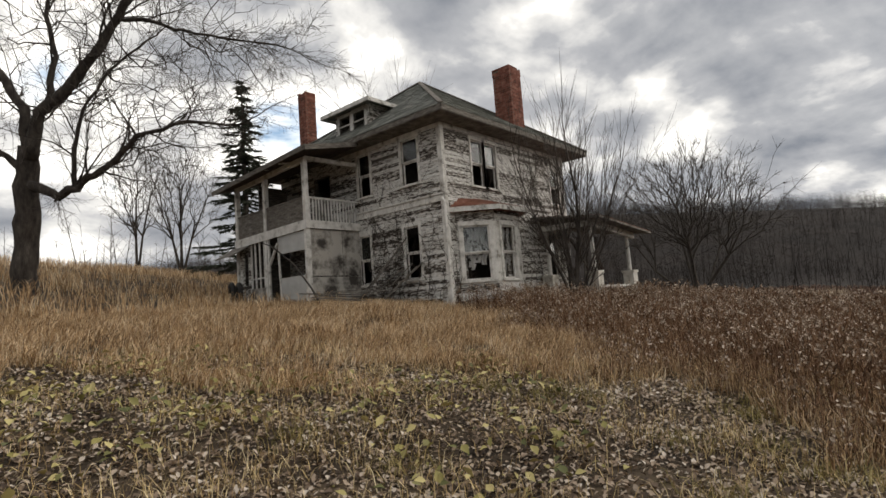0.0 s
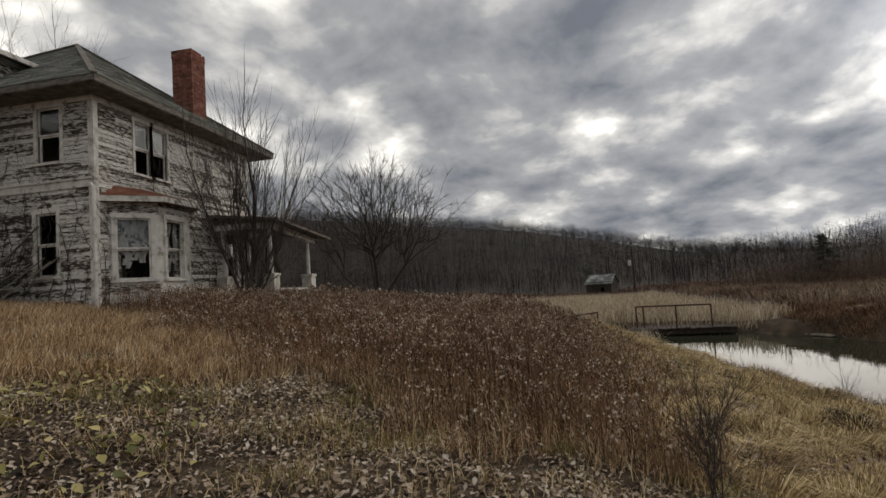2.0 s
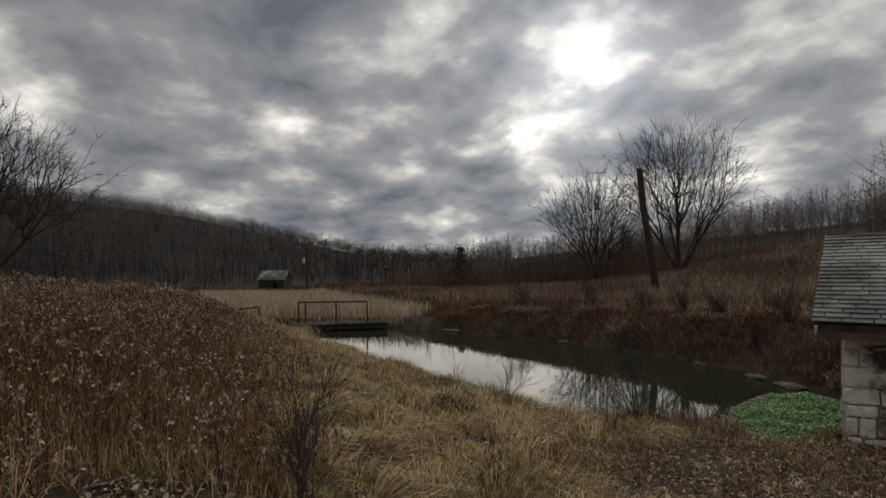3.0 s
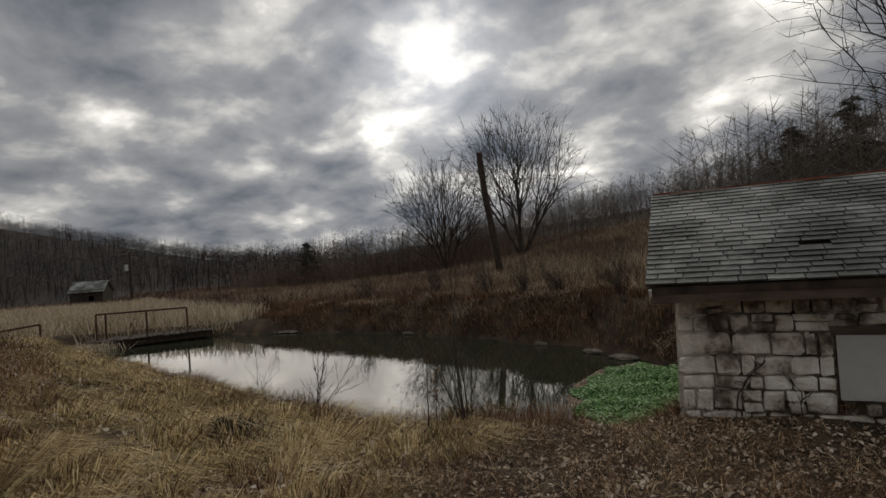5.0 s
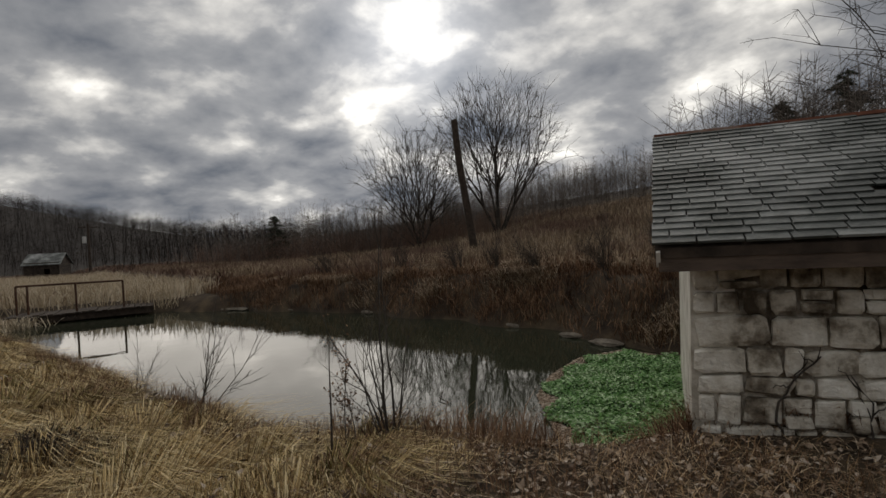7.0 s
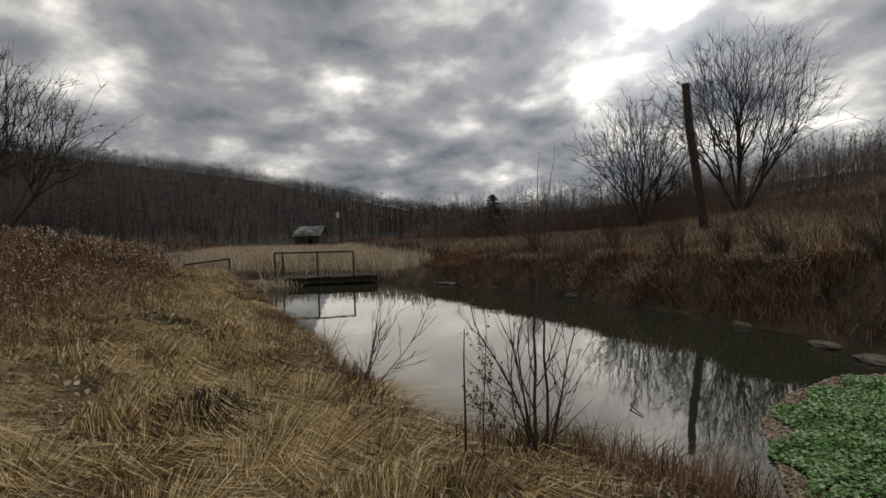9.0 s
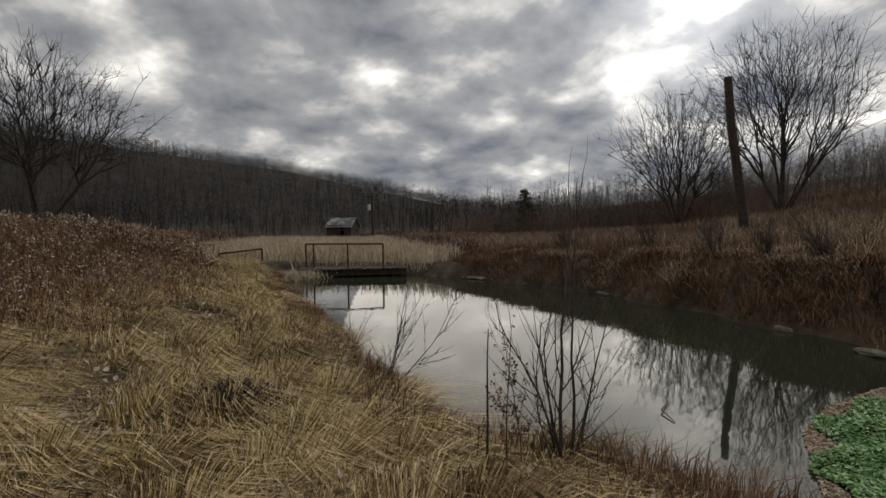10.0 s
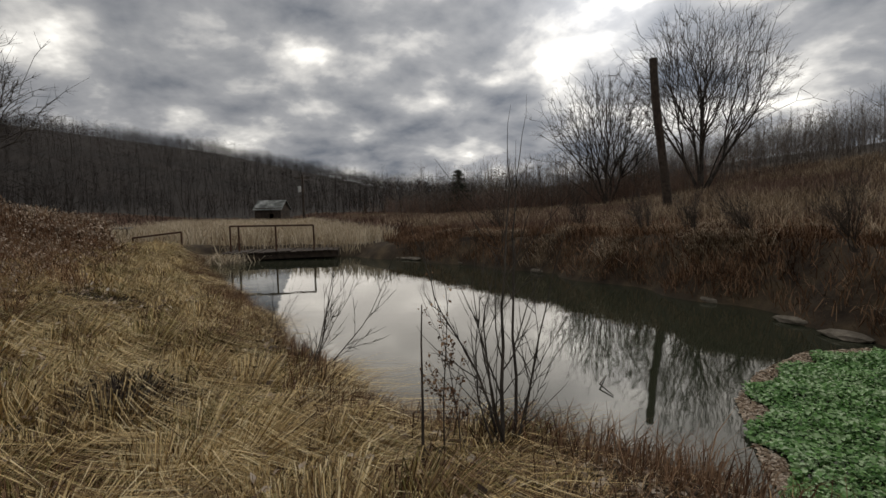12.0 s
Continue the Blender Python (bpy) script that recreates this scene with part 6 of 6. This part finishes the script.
for k, (x, y) in enumerate([(10.5, -14.6), (13, -15.2), (16, -15), (19.5, -15.4), (9.2, -15), (22.5, -14), (14.2, -14.8)]):
    make_bush((x, y), [((random.uniform(-0.5, 0.5), random.uniform(-0.2, 0.6), 0.8), random.uniform(0.7, 1.4), 0.012) for _ in range(6)], 80 + k, "bare brush on the far bank")


def make_vines():
    rng = random.Random(6)
    segs = []
    for wall, spans in ((WEST, ((4.9, 8.7, 34),)), (SOUTH, ((0.05, 1.2, 14), (3.6, 8.8, 16)))):
        for u0, u1, n in spans:
            for _ in range(n):
                u, z, r = rng.uniform(u0, u1), 1.3, rng.uniform(0.005, 0.014)
                top = rng.uniform(3.0, 7.0)
                w = rng.gauss(0, 0.2)
                while z < top and 0 < u < wall.length:
                    w += rng.gauss(0, 0.35)
                    w *= 0.85
                    nu, nz = u + w * 0.14, z + rng.uniform(0.08, 0.16)
                    segs.append((*wall.at(u, z, 0.05), *wall.at(nu, nz, 0.05), r, r * 0.97))
                    if rng.random() < 0.4:
                        a = rng.choice((-1, 1))
                        l = rng.uniform(0.1, 0.45)
                        segs.append((*wall.at(nu, nz, 0.05), *wall.at(nu + a * l, nz + rng.uniform(-0.05, 0.3), 0.06), r * 0.55, r * 0.25))
                    u, z, r = nu, nz, r * 0.985
    tagged(new("vines", seg_mesh("vines", np.array(segs), TWIG, 4)), "leafless vines climbing the house walls", "vine", kind="stuff")


make_vines()


def make_debris():
    rng = random.Random(13)
    for k in range(9):
        a = rng.uniform(-0.5, 0.5)
        c = Vector((10.6 + rng.uniform(-0.4, 1.0), 13.6 + rng.uniform(-0.6, 0.6), 0))
        d = Vector((math.cos(a + 2.3), math.sin(a + 2.3), 0)) * rng.uniform(0.6, 1.3)
        z = land(c.x, c.y) + 0.06 + 0.05 * k
        tagged(part("fallen_board", Geo().beam(c - d + Vector((0, 0, z - 0.05)), c + d + Vector((0, 0, z + rng.uniform(-0.03, 0.14))), 0.14, 0.03), GREY_WOOD), "grey fallen board heaped by the house", "board", "boards by the wall")
    for k in range(6):
        y = 12.0 + 0.2 * k + rng.uniform(-0.1, 0.1)
        z = land(11.6, y)
        p = Vector((11.5 + rng.uniform(-0.2, 0.2), y + 0.9 + rng.uniform(-0.2, 0.6), z - 0.05))
        q = Vector((HX0 - 0.07, y - 0.1, z + rng.uniform(1.1, 2.2)))
        tagged(part("leaning_board", Geo().beam(p, q, 0.13, 0.03), GREY_WOOD), "splintered board leaning on the wall", "board", "boards by the wall")
    heap = thing("scrap_heap", (9.85, 18.5, land(9.85, 18.5)), "two old black tyres leaning by the porch", "tyres")
    for k, (x, y) in enumerate(((9.9, 18.9), (9.8, 18.2))):
        z = land(x, y)
        pts = [(x + 0.3 * math.cos(i * math.tau / 20) * 0.35, y + 0.31 * math.cos(i * math.tau / 20), z + 0.32 + 0.31 * math.sin(i * math.tau / 20)) for i in range(21)]
        part("tyre", Geo().tube(pts, [0.085] * 21, 8), RUBBER, heap, smooth=True)
    g = Geo().tube([(9.9, 13.6, land(9.9, 13.6) + 0.05), (10.0, 14.2, 2.3), (10.1, 15.3, 3.2), (10.15, 16.6, 3.9), (10.1, 17.2, 4.1)], [0.035, 0.03, 0.028, 0.02, 0.01], 7)
    tagged(part("fallen_branch", g, BARK), "bare branch fallen against the porch", "branch")
    stone = Geo()
    for k, (x, y, sx, sy) in enumerate([(23.6, -10.95, 0.4, 0.22), (22.9, -11.3, 0.25, 0.16), (23.9, -10.75, 0.22, 0.3), (21.4, -11.85, 0.3, 0.1), (19.6, -12.65, 0.3, 0.08), (16.3, -13.35, 0.25, 0.08), (12.6, -13.6, 0.28, 0.1), (24.4, -10.45, 0.35, 0.14), (22.3, -11.5, 0.3, 0.12), (20.6, -12.3, 0.26, 0.1), (18.2, -13.0, 0.3, 0.1), (10.6, -13.35, 0.3, 0.16), (9.6, -13.1, 0.36, 0.2)]):
        bm = bmesh.new()
        bmesh.ops.create_icosphere(bm, subdivisions=2, radius=1.0)
        for v in bm.verts:
            v.co = Vector((v.co.x * sx, v.co.y * sy, v.co.z * 0.06)) * (1 + 0.25 * noise.noise(v.co * 1.7 + Vector((k, 0, 0))))
            v.co += Vector((x, y, WATER_Z + 0.04))
        me = bpy.data.meshes.new("flat_rock")
        bm.to_mesh(me)
        bm.free()
        me.materials.append(MORTAR)
        tagged(new("flat_rock", me), "flat pale rock at the waterline", "rock", "rocks along the shore")
    # stick drifting on the pond
    g = Geo().tube([(8.9, -8.7, WATER_Z + 0.01), (9.2, -8.75, WATER_Z + 0.03), (9.5, -9.05, WATER_Z + 0.01)], [0.006, 0.009, 0.004], 6)
    tagged(part("floating_stick", g, BARK), "dead stick floating on the pond", "branch")
    # dead ivy on the stone wall
    for s0, top, r0 in ((0.62, 0.7, 0.012), (1.12, 0.6, 0.009), (2.6, 0.9, 0.009), (3.4, 0.8, 0.008)):
        vine = thing("ivy_stem", SPRING_AT(s0, -0.05, -1.0), "leafless dead ivy clinging to the stone wall", "vine")
        u, z, w, r = s0, -1.0, 0.0, r0
        main = []
        while z < -1.0 + top:
            main.append(SPRING_AT(u, -0.035 - rng.uniform(0, 0.02), z))
            w = 0.7 * w + rng.gauss(0, 0.03)
            u, z = u + w, z + rng.uniform(0.05, 0.09)
        part("stem", Geo().tube(main, [r0 * (1 - 0.6 * k / len(main)) for k in range(len(main))], 6), BARK, vine)
        for k in range(4):
            i = rng.randrange(len(main) // 3, len(main))
            q, pts = main[i].copy(), [main[i].copy()]
            a, dz = rng.choice((-1, 1)) * rng.uniform(0.015, 0.04), rng.uniform(0.0, 0.05)
            for _ in range(rng.randrange(3, 6)):
                q = q + (SPRING_AT(1, 0, 0) - SPRING_AT(0, 0, 0)) * (a + rng.gauss(0, 0.015)) + Vector((0, 0, dz + rng.gauss(0, 0.02)))
                pts.append(q.copy())
            part("tendril", Geo().tube(pts, [0.006 - 0.004 * j / len(pts) for j in range(len(pts))], 4), BARK, vine)


make_debris()


def make_dock():
    x, y = 31.0, 1.2
    z = land(x, y)
    d = thing("plank_platform", (x, y, z), "low weathered plank platform among the weeds", "platform")
    for k in range(7):
        part("plank", Geo().beam((x - 0.6 + 0.22 * k, y - 1.6, z + 0.62), (x - 0.6 + 0.22 * k, y + 1.9, z + 0.60), 0.2, 0.05), GREY_WOOD, d)
    for px, py in ((x - 0.5, y - 1.4), (x + 0.6, y - 1.4), (x - 0.5, y + 1.7), (x + 0.6, y + 1.7)):
        part("post", Geo().beam((px, py, z - 0.1), (px, py, z + 0.595), 0.12, 0.12, (1, 0, 0)), DARK_WOOD, d)


make_dock()
